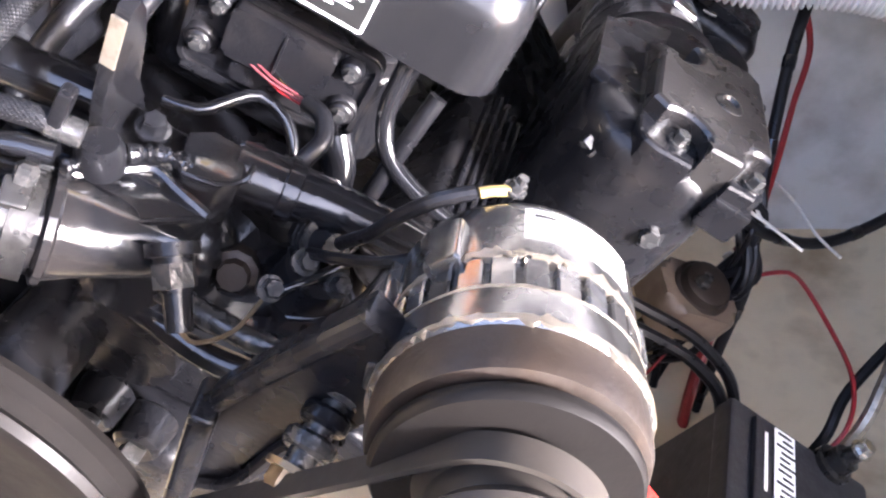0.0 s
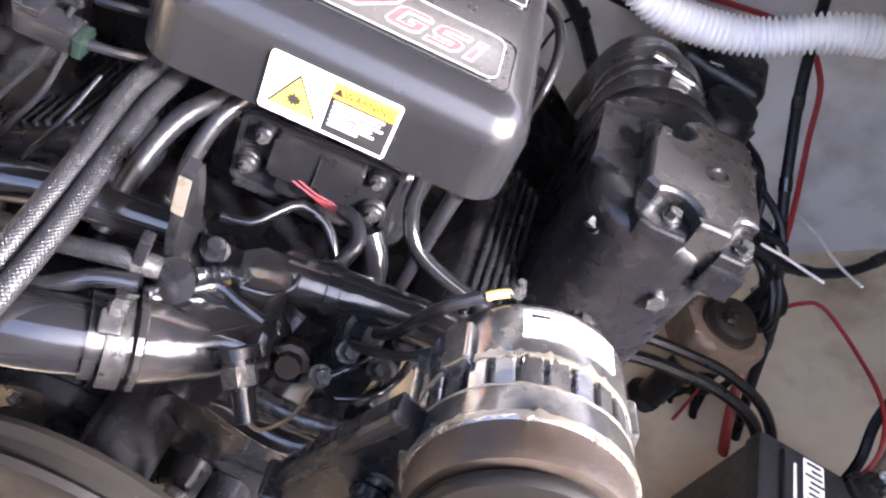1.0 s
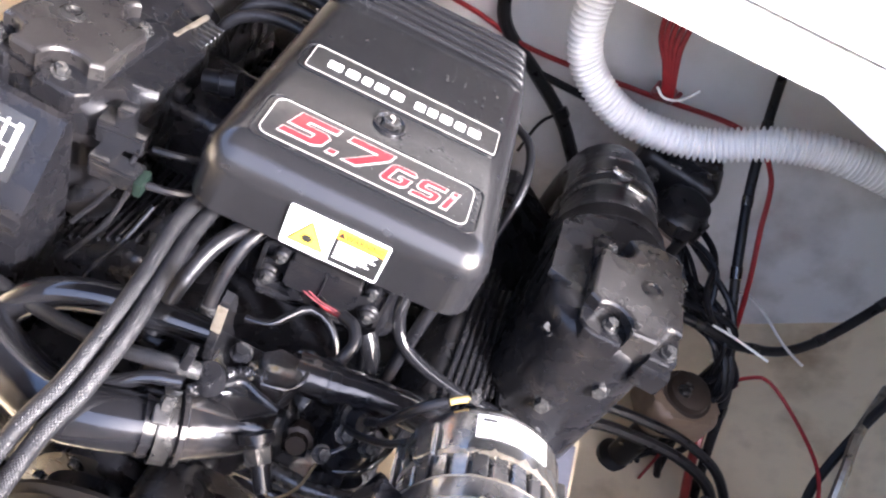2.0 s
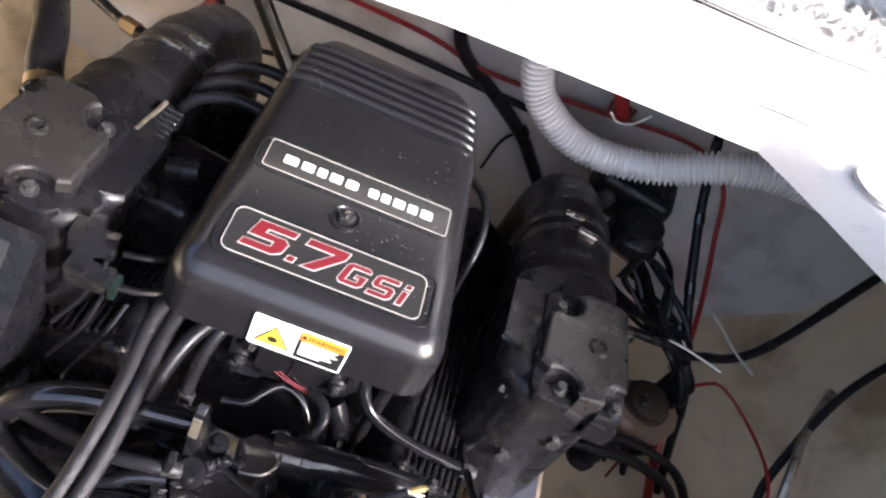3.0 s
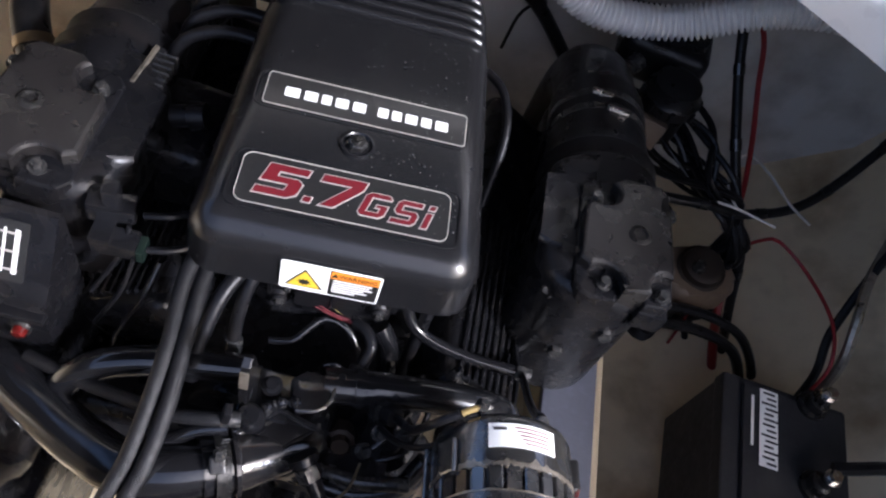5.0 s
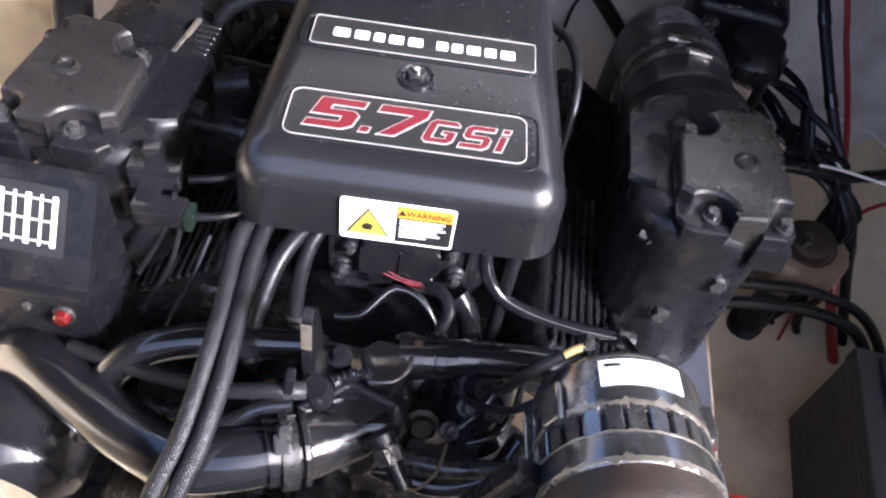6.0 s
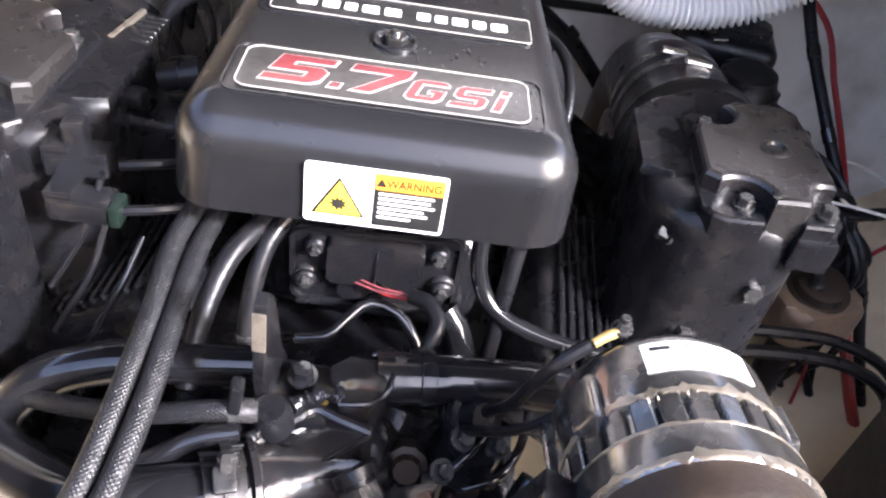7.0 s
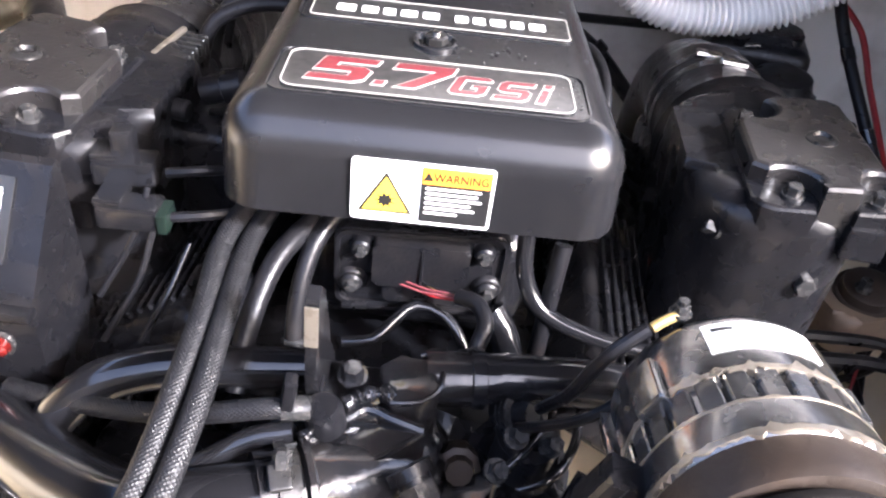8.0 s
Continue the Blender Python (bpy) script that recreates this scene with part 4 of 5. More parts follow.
    part("sender_hex", lathe((0.034, -0.252, 0.446), (0.042, -0.26, 0.438), [(0, 0.0125), (1, 0.0125)], 6), M_BOLT, s, "worn steel hexagon")
    part("sender_wire", tube([(0.056, -0.275, 0.425), (0.066, -0.272, 0.418), (0.08, -0.255, 0.42), (0.085, -0.23, 0.425)], 0.0014, 8, 0.004), M_BRASS, s, "thin yellowed wire")


def lifting_eye():
    t = thing("lifting_eye", "upright black lifting eye plate with chipped pale edge", "lifting eye", (-0.035, -0.19, 0.43))
    out = [(-0.012, 0.0), (0.04, 0.0), (0.03, 0.025), (0.012, 0.055), (0.008, 0.09), (0.0, 0.112), (-0.008, 0.121), (-0.016, 0.117), (-0.02, 0.1), (-0.022, 0.06)]
    m = Matrix.Translation((-0.038, -0.2, 0.435)) @ Matrix(((0, 0, 1, 0), (1, 0, 0, 0), (0, 1, 0, 0), (0, 0, 0, 1)))
    part("plate", prism(out, -0.004, 0.004, m, 0.0015), M_ENAMEL, t)
    part("chipped_edge", box((0.0085, 0.002, 0.03), (-0.038, -0.2205, 0.534), (-4, 0, 0), 0.0009), M_WORN, t, "chipped pale paint")
    part("foot", box((0.05, 0.05, 0.008), (-0.02, -0.195, 0.452), (0, 0, 0), 0.003), M_ENAMEL, t)


def hose(name, pts, r, label, material=None, segs=14, group="", fittings=(), category_clamps=True):
    t = thing(name, label, "hose", pts[-1], group)
    part("tube", braid(pts, r) if material is M_BRAID else tube(pts, r, segs), material or M_HOSE, t)
    if material is M_BRAID:
        p, q = Vector(pts[0]), Vector(pts[1])
        part("ferrule", cyl(p, p + (q - p).normalized() * 0.018, r + 0.0012, segs=16, edge=0.0008), M_BOLT, t)
    if category_clamps and r > 0.012:
        p, q = Vector(pts[0]), Vector(pts[1])
        d = (q - p).normalized()
        a = p + d * 0.02
        c = part("clamp", lathe(a, a + d * 0.009, [(0, r + 0.0002), (0, r + 0.0014), (1, r + 0.0014), (1, r + 0.0002)], 24, caps=False), M_BOLT, t, "steel band clamp")
        part("clamp_screw", box((0.012, 0.01, 0.008), a + d * 0.0045 + Vector((0, 0, r + 0.004)), (0, 0, 20), 0.002), M_BOLT, c)
    if not category_clamps:
        p, q = Vector(pts[-1]), Vector(pts[-2])
        d = (q - p).normalized()
        a = p + d * 0.015
        c = part("clamp", lathe(a, a + d * 0.01, [(0, r + 0.0002), (0, r + 0.0014), (1, r + 0.0014), (1, r + 0.0002)], 28, caps=False), M_CLAMP, t, "dull steel band clamp")
        part("clamp_screw", box((0.012, 0.01, 0.008), a + d * 0.005 + Vector((0, 0, r + 0.004)), (0, 0, 20), 0.002), M_CLAMP, c)
    for i, mt in fittings:
        p, q = Vector(pts[i]), Vector(pts[i + 1] if i >= 0 else pts[i - 1])
        d = (q - p).normalized()
        part("end_fitting", cyl(p - d * 0.004, p + d * 0.014, r * 1.35, segs=12, edge=0.001), mt, t)
    return t


def ignition_bracket():
    t = thing("ignition_module", "black ignition module on a bolted plate under the cover", "ignition module", (0.012, -0.08, 0.43))
    m = Matrix.Translation((0.012, -0.079, 0.473)) @ pose(0, 0, 0, 93, 0, 7)

    def on(x, y, z):
        return m @ Vector((x, y, z))
    out = Vector(m.col[2][:3])
    part("plate", prism(rounded(0.132, 0.078, 0.012), -0.006, 0.004, m, 0.002), M_CAST, t)
    part("raised_rim", ring_plate(rounded(0.13, 0.076, 0.011), rounded(0.123, 0.069, 0.008), 0.0035, 0.0068, m), M_RUBBER, t)
    part("module", prism(rounded(0.072, 0.04, 0.004), 0.004, 0.015, m @ pose(-0.001, 0.012, 0), 0.003), M_RUBBER, t)
    part("module", prism(rounded(0.06, 0.016, 0.003), 0.004, 0.011, m @ pose(0.002, -0.02, 0), 0.002), M_CAST, t)
    part("divider", box((0.0025, 0.0035, 0.034), on(0.0, 0.012, 0.015), (0, 0, 7), 0.0008), M_ENAMEL, t)
    part("lip", box((0.12, 0.011, 0.005), on(0.0, -0.037, 0.006), (0, 0, 7), 0.002), M_ENAMEL, t)
    for x in (-0.046, 0.046):
        part("washer_boss", cyl(on(x, 0.024, 0.002), on(x, 0.024, 0.012), 0.0085, 0.0075, 18, edge=0.0015), M_RUBBER, t)
        part("bolt", hexbolt(on(x, 0.024, 0.011), out, 0.0042, 0.0045), M_BOLT, t, "dull yellowed bolt")
        low = on(x * 1.14, -0.012, 0.002)
        for r, h in ((0.0125, 0.006), (0.0095, 0.010)):
            part("washer_boss", cyl(low, low + out * h, r, r * 0.92, 18, edge=0.0015), M_RUBBER, t)
        part("bolt", hexbolt(low + out * 0.009, out, 0.0048, 0.004), M_BOLT, t, "dull steel bolt")
    for k, (mt, dz) in enumerate(((M_PINKW, 0.0), (M_PINKW, 0.003), (M_REDW, -0.003), (M_RUBBER, 0.005), (M_YELW, 0.002))):
        part("wire", tube([(-0.004 + 0.006 * k, -0.094, 0.467 + dz), (0.016 + 0.004 * k, -0.1, 0.467 + dz), (0.034 + 0.002 * k, -0.103, 0.469 + dz), (0.05, -0.107, 0.47)], 0.0009, 6, 0.004), mt, t)
    part("loom", tube([(0.044, -0.104, 0.471), (0.058, -0.113, 0.475), (0.066, -0.127, 0.47), (0.063, -0.139, 0.461), (0.06, -0.146, 0.45)], 0.0062, 12, 0.004), M_RUBBER, t, "black cable sleeve")
    part("tab", box((0.02, 0.014, 0.006), (0.06, -0.148, 0.454), (0, 0, 5), 0.002), M_CAST, t)
    part("tab_bolt", hexbolt((0.06, -0.148, 0.457), (0, -0.2, 1), 0.005, 0.004), M_BOLT, t)


def control_box():
    t = thing("control_box", "black engine control box with striped label and red lamp", "control box", (-0.32, -0.14, 0.385))
    prof = [(-0.112, 0.3), (-0.112, 0.545), (-0.115, 0.55), (-0.121, 0.548), (-0.172, 0.482), (-0.18, 0.474), (-0.183, 0.466), (-0.183, 0.385), (-0.17, 0.38), (-0.17, 0.3)]
    m = Matrix(((0, 0, 1, 0), (1, 0, 0, 0), (0, 1, 0, 0), (0, 0, 0, 1)))
    part("case", prism(prof, -0.42, -0.24, m), M_CAST, t, smooth=30)
    part("lid_edge", box((0.183, 0.012, 0.008), (-0.33, -0.184, 0.468), (0, 0, 0), 0.002), M_RUBBER, t)
    part("foot_ledge", box((0.186, 0.03, 0.006), (-0.33, -0.19, 0.387), (0, 0, 0), 0.002), M_CLAMP, t, "bare metal ledge")
    s = Matrix.Translation((-0.313, -0.1465, 0.5162)) @ pose(0, 0, 0, 52.3, 0, 0)
    lab = part("label", prism(rounded(0.1, 0.06, 0.002), 0.0, 0.0012, s), M_INK, t, "dark label with white stripes")
    for k in range(8):
        part("stripe", prism(rounded(0.0045 if k % 2 else 0.0022, 0.044, 0.0004, 1), 0.0012, 0.0018, s @ pose(-0.04 + 0.0115 * k, 0, 0)), M_LABEL, lab)
    for k in range(3):
        part("text_bar", prism(rounded(0.088, 0.002, 0.0005, 1), 0.0018, 0.0022, s @ pose(0, -0.018 + 0.018 * k, 0)), M_SILVER, lab)
    lamp = part("lamp", cyl((-0.268, -0.182, 0.436), (-0.268, -0.193, 0.436), 0.008, 0.007, 16, edge=0.002), M_LENS, t, "small red lamp")
    part("lamp_collar", lathe((-0.268, -0.182, 0.436), (-0.268, -0.186, 0.436), [(0, 0.0105), (1, 0.0105), (1, 0.008), (0, 0.008)], 18, caps=False), M_BOLT, lamp)
    part("screw", hexbolt((-0.3, -0.184, 0.44), (0, -1, 0), 0.004, 0.003), M_BOLT, t)


def throttle_unit():
    t = thing("throttle_linkage", "black throttle linkage with comb-like fins and a pale edge", "throttle linkage", (-0.22, 0.06, 0.48))
    part("arm", box((0.012, 0.12, 0.05), (-0.243, 0.062, 0.522), (0, 0, -8), 0.004), M_CAST, t)
    part("pale_edge", box((0.0055, 0.06, 0.005), (-0.242, 0.088, 0.549), (0, 0, -5), 0.0018), M_WORN, t, "pale worn edge")
    for k in range(10):
        part("fin", box((0.021, 0.003, 0.018), (-0.226, 0.032 + 0.0088 * k, 0.539), (0, 0, -3), 0.0008, 1), M_CLAMP, t)
    part("fin_backing", box((0.008, 0.095, 0.02), (-0.235, 0.072, 0.53), (0, 0, -3), 0.002), M_RUBBER, t)
    part("crossbar", cyl((-0.245, 0.012, 0.53), (-0.195, 0.005, 0.53), 0.009, segs=14, edge=0.002), M_RUBBER, t)
    part("lever", box((0.012, 0.04, 0.012), (-0.225, -0.012, 0.515), (20, 0, 10), 0.003), M_CAST, t)
    part("lever_pin", cyl((-0.235, -0.035, 0.512), (-0.215, -0.035, 0.508), 0.005, segs=10), M_STEEL, t)
    part("body", box((0.09, 0.12, 0.1), (-0.19, 0.07, 0.46), (0, 0, -4), 0.02, 3), M_CAST, t)
    part("actuator", lathe((-0.2, 0.05, 0.525), (-0.165, 0.055, 0.535), [(0, 0.012), (0.5, 0.012), (0.55, 0.016), (1, 0.014)], 16), M_RUBBER, t)


def connector(at, rz, green=True):
    t = thing("wiring_connector", "black wiring connector with green seal" if green else "small black wiring connector", "connector", at, "wiring connectors")
    x, y, z = at
    part("shell", box((0.045, 0.024, 0.02), (x, y, z + 0.01), (0, 0, rz), 0.003), M_ENAMEL, t)
    part("latch", box((0.02, 0.026, 0.006), (x - 0.012, y, z + 0.023), (0, 0, rz), 0.0015), M_ENAMEL, t)
    if green:
        part("seal", box((0.008, 0.022, 0.017), (x + 0.026, y - 0.001, z + 0.01), (0, 0, rz), 0.002), M_GREEN, t, "dark green seal")
    else:
        part("cap", box((0.016, 0.018, 0.024), (x, y + 0.002, z + 0.03), (0, 0, rz), 0.003), M_ENAMEL, t)
    part("lead", tube([(x + 0.03, y, z + 0.01), (x + 0.055, y + 0.006, z + 0.012), (x + 0.085, y + 0.03, z + 0.005)], 0.004, 8), M_RUBBER, t)
    part("lead", tube([(x + 0.02, y - 0.012, z + 0.004), (x + 0.012, y - 0.03, z - 0.03), (x - 0.012, y - 0.05, z - 0.075)], 0.0025, 8), M_RUBBER, t)


alternator()
alternator_bracket()
thermostat_housing()
lifting_eye()
ignition_bracket()
control_box()
throttle_unit()
connector((-0.2, -0.103, 0.495), 4, True)
connector((-0.21, -0.08, 0.517), 10, False)

hose("coolant_hose", [(-0.045, -0.172, 0.447), (-0.1, -0.18, 0.445), (-0.15, -0.19, 0.444), (-0.195, -0.205, 0.43), (-0.23, -0.225, 0.39), (-0.25, -0.24, 0.33)], 0.0155, "glossy black coolant hose to the thermostat housing", group="coolant hoses", category_clamps=False)
hose("coolant_hose", [(0.065, -0.163, 0.452), (0.11, -0.157, 0.452), (0.16, -0.15, 0.448), (0.21, -0.14, 0.43), (0.24, -0.12, 0.37)], 0.0175, "black coolant hose from the housing behind the alternator", group="coolant hoses", category_clamps=False)
hose("coolant_hose", [(-0.04, -0.266, 0.436), (-0.085, -0.284, 0.434), (-0.125, -0.288, 0.425), (-0.175, -0.27, 0.412), (-0.23, -0.242, 0.4), (-0.3, -0.205, 0.385), (-0.36, -0.19, 0.34)], 0.0255, "thick glossy black coolant hose in a worm clamp", group="coolant hoses", segs=24, category_clamps=False)
hose("coolant_hose", [(-0.035, -0.236, 0.482), (-0.06, -0.243, 0.484), (-0.1, -0.243, 0.47), (-0.14, -0.232, 0.448), (-0.19, -0.22, 0.43), (-0.26, -0.2, 0.41)], 0.0065, "slim textured black hose with a clip at its end", M_BRAID, group="coolant hoses")
hose("coolant_hose", [(-0.045, -0.24, 0.462), (-0.068, -0.246, 0.458), (-0.095, -0.258, 0.445), (-0.12, -0.265, 0.43)], 0.0072, "slim glossy black hose beside the clamp", group="coolant hoses")
hose("braided_hose", [(-0.118, -0.04, 0.505), (-0.127, -0.115, 0.502), (-0.119, -0.185, 0.495), (-0.117, -0.24, 0.484), (-0.12, -0.29, 0.466), (-0.133, -0.335, 0.435), (-0.15, -0.42, 0.35)], 0.0075, "black braided fuel hose hanging over the coolant hose", M_BRAID, 16, "braided hoses")
hose("braided_hose", [(-0.106, -0.04, 0.498), (-0.111, -0.11, 0.497), (-0.105, -0.181, 0.495), (-0.1, -0.24, 0.486), (-0.103, -0.29, 0.468), (-0.115, -0.335, 0.435), (-0.13, -0.42, 0.34)], 0.0075, "black braided fuel hose hanging over the coolant hose", M_BRAID, 16, "braided hoses")
hose("vacuum_hose", [(-0.07, -0.08, 0.505), (-0.088, -0.12, 0.495), (-0.098, -0.16, 0.465), (-0.1, -0.19, 0.43)], 0.008, "thin black rubber hose bending under the cover", M_RUBBER, group="thin hoses")
hose("vacuum_hose", [(-0.05, -0.07, 0.515), (-0.066, -0.1, 0.497), (-0.072, -0.125, 0.465), (-0.072, -0.145, 0.425)], 0.007, "thin black rubber hose beside the ignition module", M_RUBBER, group="thin hoses", fittings=((-1, M_BOLT),))
hose("vacuum_hose", [(0.088, -0.06, 0.51), (0.092, -0.07, 0.475), (0.108, -0.08, 0.45), (0.14, -0.087, 0.438), (0.185, -0.09, 0.431), (0.243, -0.089, 0.428)], 0.007, "shiny black hose from the cover to the alternator", M_HOSE, group="thin hoses", fittings=((-1, M_BOLT),))
hose("vacuum_hose", [(0.118, -0.06, 0.5), (0.115, -0.075, 0.46), (0.112, -0.09, 0.4), (0.112, -0.1, 0.34)], 0.007, "black hose dropping behind the front corner of the cover", M_RUBBER, group="thin hoses")
hose("ignition_lead", [(-0.038, -0.127, 0.429), (-0.015, -0.124, 0.434), (0.0, -0.108, 0.444), (0.013, -0.096, 0.449), (0.035, -0.098, 0.444), (0.052, -0.11, 0.43), (0.066, -0.13, 0.4)], 0.0045, "thin shiny black lead bending below the module", M_HOSE, group="thin hoses")
hose("ignition_lead", [(0.025, -0.15, 0.45), (0.035, -0.148, 0.456), (0.045, -0.15, 0.45)], 0.003, "short thin black lead on the housing", M_HOSE, group="thin hoses")
hose("fuel_line", [(0.07, -0.09, 0.45), (0.085, -0.1, 0.43), (0.095, -0.12, 0.39), (0.1, -0.135, 0.34)], 0.0115, "shiny black pipe curving down to the pump", M_HOSE, group="thin hoses")
hose("fuel_line", [(0.225, -0.2, 0.562), (0.232, -0.16, 0.5), (0.236, -0.1, 0.44), (0.235, -0.05, 0.4), (0.232, 0.1, 0.38)], 0.0045, "thin black fuel line with an end fitting", M_HOSE, group="thin hoses", fittings=((0, M_BOLT),))
for k in range(3):
    y = 0.215 - 0.036 * k
    hose("intake_runner", [(-0.11, y, 0.57), (-0.16, y + 0.004, 0.572), (-0.2, y - 0.002, 0.563), (-0.222, y - 0.012, 0.545), (-0.232, y - 0.02, 0.5)], 0.0072, "black ribbed loom hose beside the cover", M_RUBBER, group="loom hoses")
hose("loom", [(0.12, 0.24, 0.54), (0.145, 0.21, 0.54), (0.158, 0.16, 0.52), (0.155, 0.1, 0.46)], 0.0055, "black cable loom beside the cover", M_RUBBER, group="loom hoses")
hose("pump_pipe", [(-0.03, -0.23, 0.39), (0.03, -0.236, 0.396), (0.09, -0.24, 0.4), (0.14, -0.235, 0.41)], 0.0085, "straight dull metal pipe below the thermostat housing", M_BOLT, group="thin hoses")

# front pulley near the lower edge
def front_pulley():
    t = thing("crank_pulley", "large dusty grey belt pulley at the front", "pulley", (-0.06, -0.36, 0.25))
    part("rim", lathe((-0.023, -0.335, 0.31), (-0.023, -0.366, 0.31), [(0, 0.114), (0.05, 0.123), (0.2, 0.125), (0.35, 0.118), (0.65, 0.118), (0.8, 0.125), (0.95, 0.123), (1, 0.117), (1.0, 0.112), (0.9, 0.108), (0.9, 0.04)], 72), M_PULLEY, t)
    part("hub", lathe((-0.023, -0.2, 0.31), (-0.023, -0.372, 0.31), [(0, 0.03), (0.9, 0.03), (0.92, 0.05), (1, 0.045)], 28), M_CAST, t)


front_pulley()


def drive_belt():
    """A flat belt round the two pulleys."""
    (xa, za, ra), (xb, zb, rb) = (0.214, 0.5425, 0.0365), (0.05, 0.1, 0.07)
    ang = math.atan2(zb - za, xb - xa)
    dist = math.hypot(xb - xa, zb - za)
    k = math.acos((ra - rb) / dist)
    loop = []
    for i in range(25):
        a = ang + k + (2 * math.pi - 2 * k) * i / 24
        loop.append((xa + ra * math.cos(a), za + ra * math.sin(a)))
    for i in range(37):
        a = ang - k + 2 * k * i / 36
        loop.append((xb + rb * math.cos(a), zb + rb * math.sin(a)))
    n = len(loop)
    c = Vector((sum(p[0] for p in loop) / n, sum(p[1] for p in loop) / n))

    def band(y0, y1, low, high):
        bm = bmesh.new()
        rows = []
        for j in range(n):
            p, q, here = Vector(loop[j - 1]), Vector(loop[(j + 1) % n]), Vector(loop[j])
            d = (q - p).normalized()
            out = Vector((d.y, -d.x))
            if out.dot(here - c) < 0:
                out = -out
            i, o = here + out * low, here + out * high
            rows.append([bm.verts.new((u.x, y, u.y)) for u, y in ((i, y0), (o, y0 + 0.0005), (o, y1 - 0.0005), (i, y1))])
        for j in range(n):
            a, b = rows[j], rows[(j + 1) % n]
            for m in range(4):
                bm.faces.new((a[m], a[(m + 1) % 4], b[(m + 1) % 4], b[m]))
        bmesh.ops.recalc_face_normals(bm, faces=bm.faces)
        return bm
    t = thing("drive_belt", "dusty grey-brown flat drive belt round the pulleys", "belt", (xb, -0.35, zb - rb))
    part("backing", band(-0.3565, -0.3425, 0.0015, 0.004), M_BELT, t)
    for k in range(3):
        y = -0.3558 + 0.0045 * k
        part("rib", band(y, y + 0.0034, 0.0, 0.0014), M_RUBBER, t)


drive_belt()

# small castings and fittings in front of the block
def pump_fittings():
    t = thing("fuel_pump", "small black fuel pump body with bright fittings", "fuel pump", (0.1, -0.19, 0.38))
    part("body", lathe((0.1, -0.185, 0.36), (0.105, -0.19, 0.43), [(0, 0.03), (0.4, 0.034), (0.45, 0.038), (0.55, 0.038), (0.6, 0.03), (1, 0.022)], 24), M_CAST, t)
    for x, y, z in ((0.095, -0.2, 0.44), (0.12, -0.195, 0.43), (0.085, -0.215, 0.42)):
        part("fitting", hexbolt((x, y, z), (0.3, -0.6, 1), 0.0065, 0.01), M_BOLT, t)
    part("rusty_lug", lathe((0.06, -0.19, 0.395), (0.062, -0.214, 0.41), [(0, 0.014), (0.5, 0.0155), (0.7, 0.0155), (0.75, 0.011), (1, 0.0095)], 10), M_RUST, t, "rusty lug")


pump_fittings()


# clutter low at the front of the block
def front_clutter():
    hose("water_pipe", [(-0.02, -0.225, 0.375), (0.04, -0.24, 0.37), (0.09, -0.245, 0.372), (0.13, -0.235, 0.39), (0.15, -0.21, 0.42)], 0.0105, "dull black water pipe across the timing cover", M_ENAMEL, group="thin hoses")
    hose("spark_lead", [(0.13, -0.12, 0.42), (0.12, -0.17, 0.43), (0.105, -0.2, 0.43), (0.09, -0.215, 0.42)], 0.004, "thin black spark lead", M_HOSE, group="thin hoses")
    hose("spark_lead", [(0.15, -0.13, 0.4), (0.14, -0.18, 0.41), (0.12, -0.21, 0.41), (0.07, -0.22, 0.39)], 0.0035, "thin black spark lead", M_HOSE, group="thin hoses")
    hose("spark_lead", [(-0.16, -0.1, 0.48), (-0.17, -0.13, 0.45), (-0.19, -0.15, 0.41), (-0.2, -0.16, 0.36)], 0.0028, "thin grey-black spark lead", M_HOSE, group="thin hoses")
    t = thing("pressure_sender", "small black oil pressure sender with bright rings", "sender", (0.1, -0.16, 0.42))
    b = part("body", lathe((0.088, -0.165, 0.425), (0.108, -0.185, 0.448), [(0, 0.014), (0.3, 0.014), (0.32, 0.017), (0.6, 0.017), (0.62, 0.012), (1, 0.01)], 20), M_CAST, t)
    for k in range(3):
        p = Vector((0.088, -0.165, 0.425)).lerp(Vector((0.108, -0.185, 0.448)), 0.3 + 0.14 * k)
        q = Vector((0.088, -0.165, 0.425)).lerp(Vector((0.108, -0.185, 0.448)), 0.34 + 0.14 * k)
        part("ring", lathe(p, q, [(0, 0.0175), (1, 0.0175)], 20), M_BOLT, b)


front_clutter()


# made-up black castings, added to block the view of the sunlit bilge
def bilge_blocker():
    t = thing("bilge_blocker", "black castings added low on the engine front to hide the sunlit bilge", "pump", (-0.02, -0.26, 0.15))
    part("body", lathe((-0.08, -0.2, 0.23), (-0.08, -0.3, 0.23), [(0, 0.075), (0.4, 0.075), (0.45, 0.08), (0.6, 0.08), (0.65, 0.06), (1, 0.055)], 32), M_CAST, t)
    for k in range(6):
        a = k * math.pi / 3
        part("bolt", hexbolt((-0.08 + 0.069 * math.cos(a), -0.26, 0.23 + 0.069 * math.sin(a)), (0, -1, 0), 0.006, 0.006), M_BOLT, t)
    part("foot", box((0.2, 0.06, 0.1), (0.0, -0.235, 0.2), (0, 0, 0), 0.02, 3), M_CAST, t)
    part("black_can", lathe((-0.19, -0.18, 0.12), (-0.19, -0.21, 0.3), [(0, 0.04), (0.05, 0.048), (0.9, 0.048), (0.97, 0.04), (1, 0.02)], 28), M_RUBBER, t)


bilge_blocker()


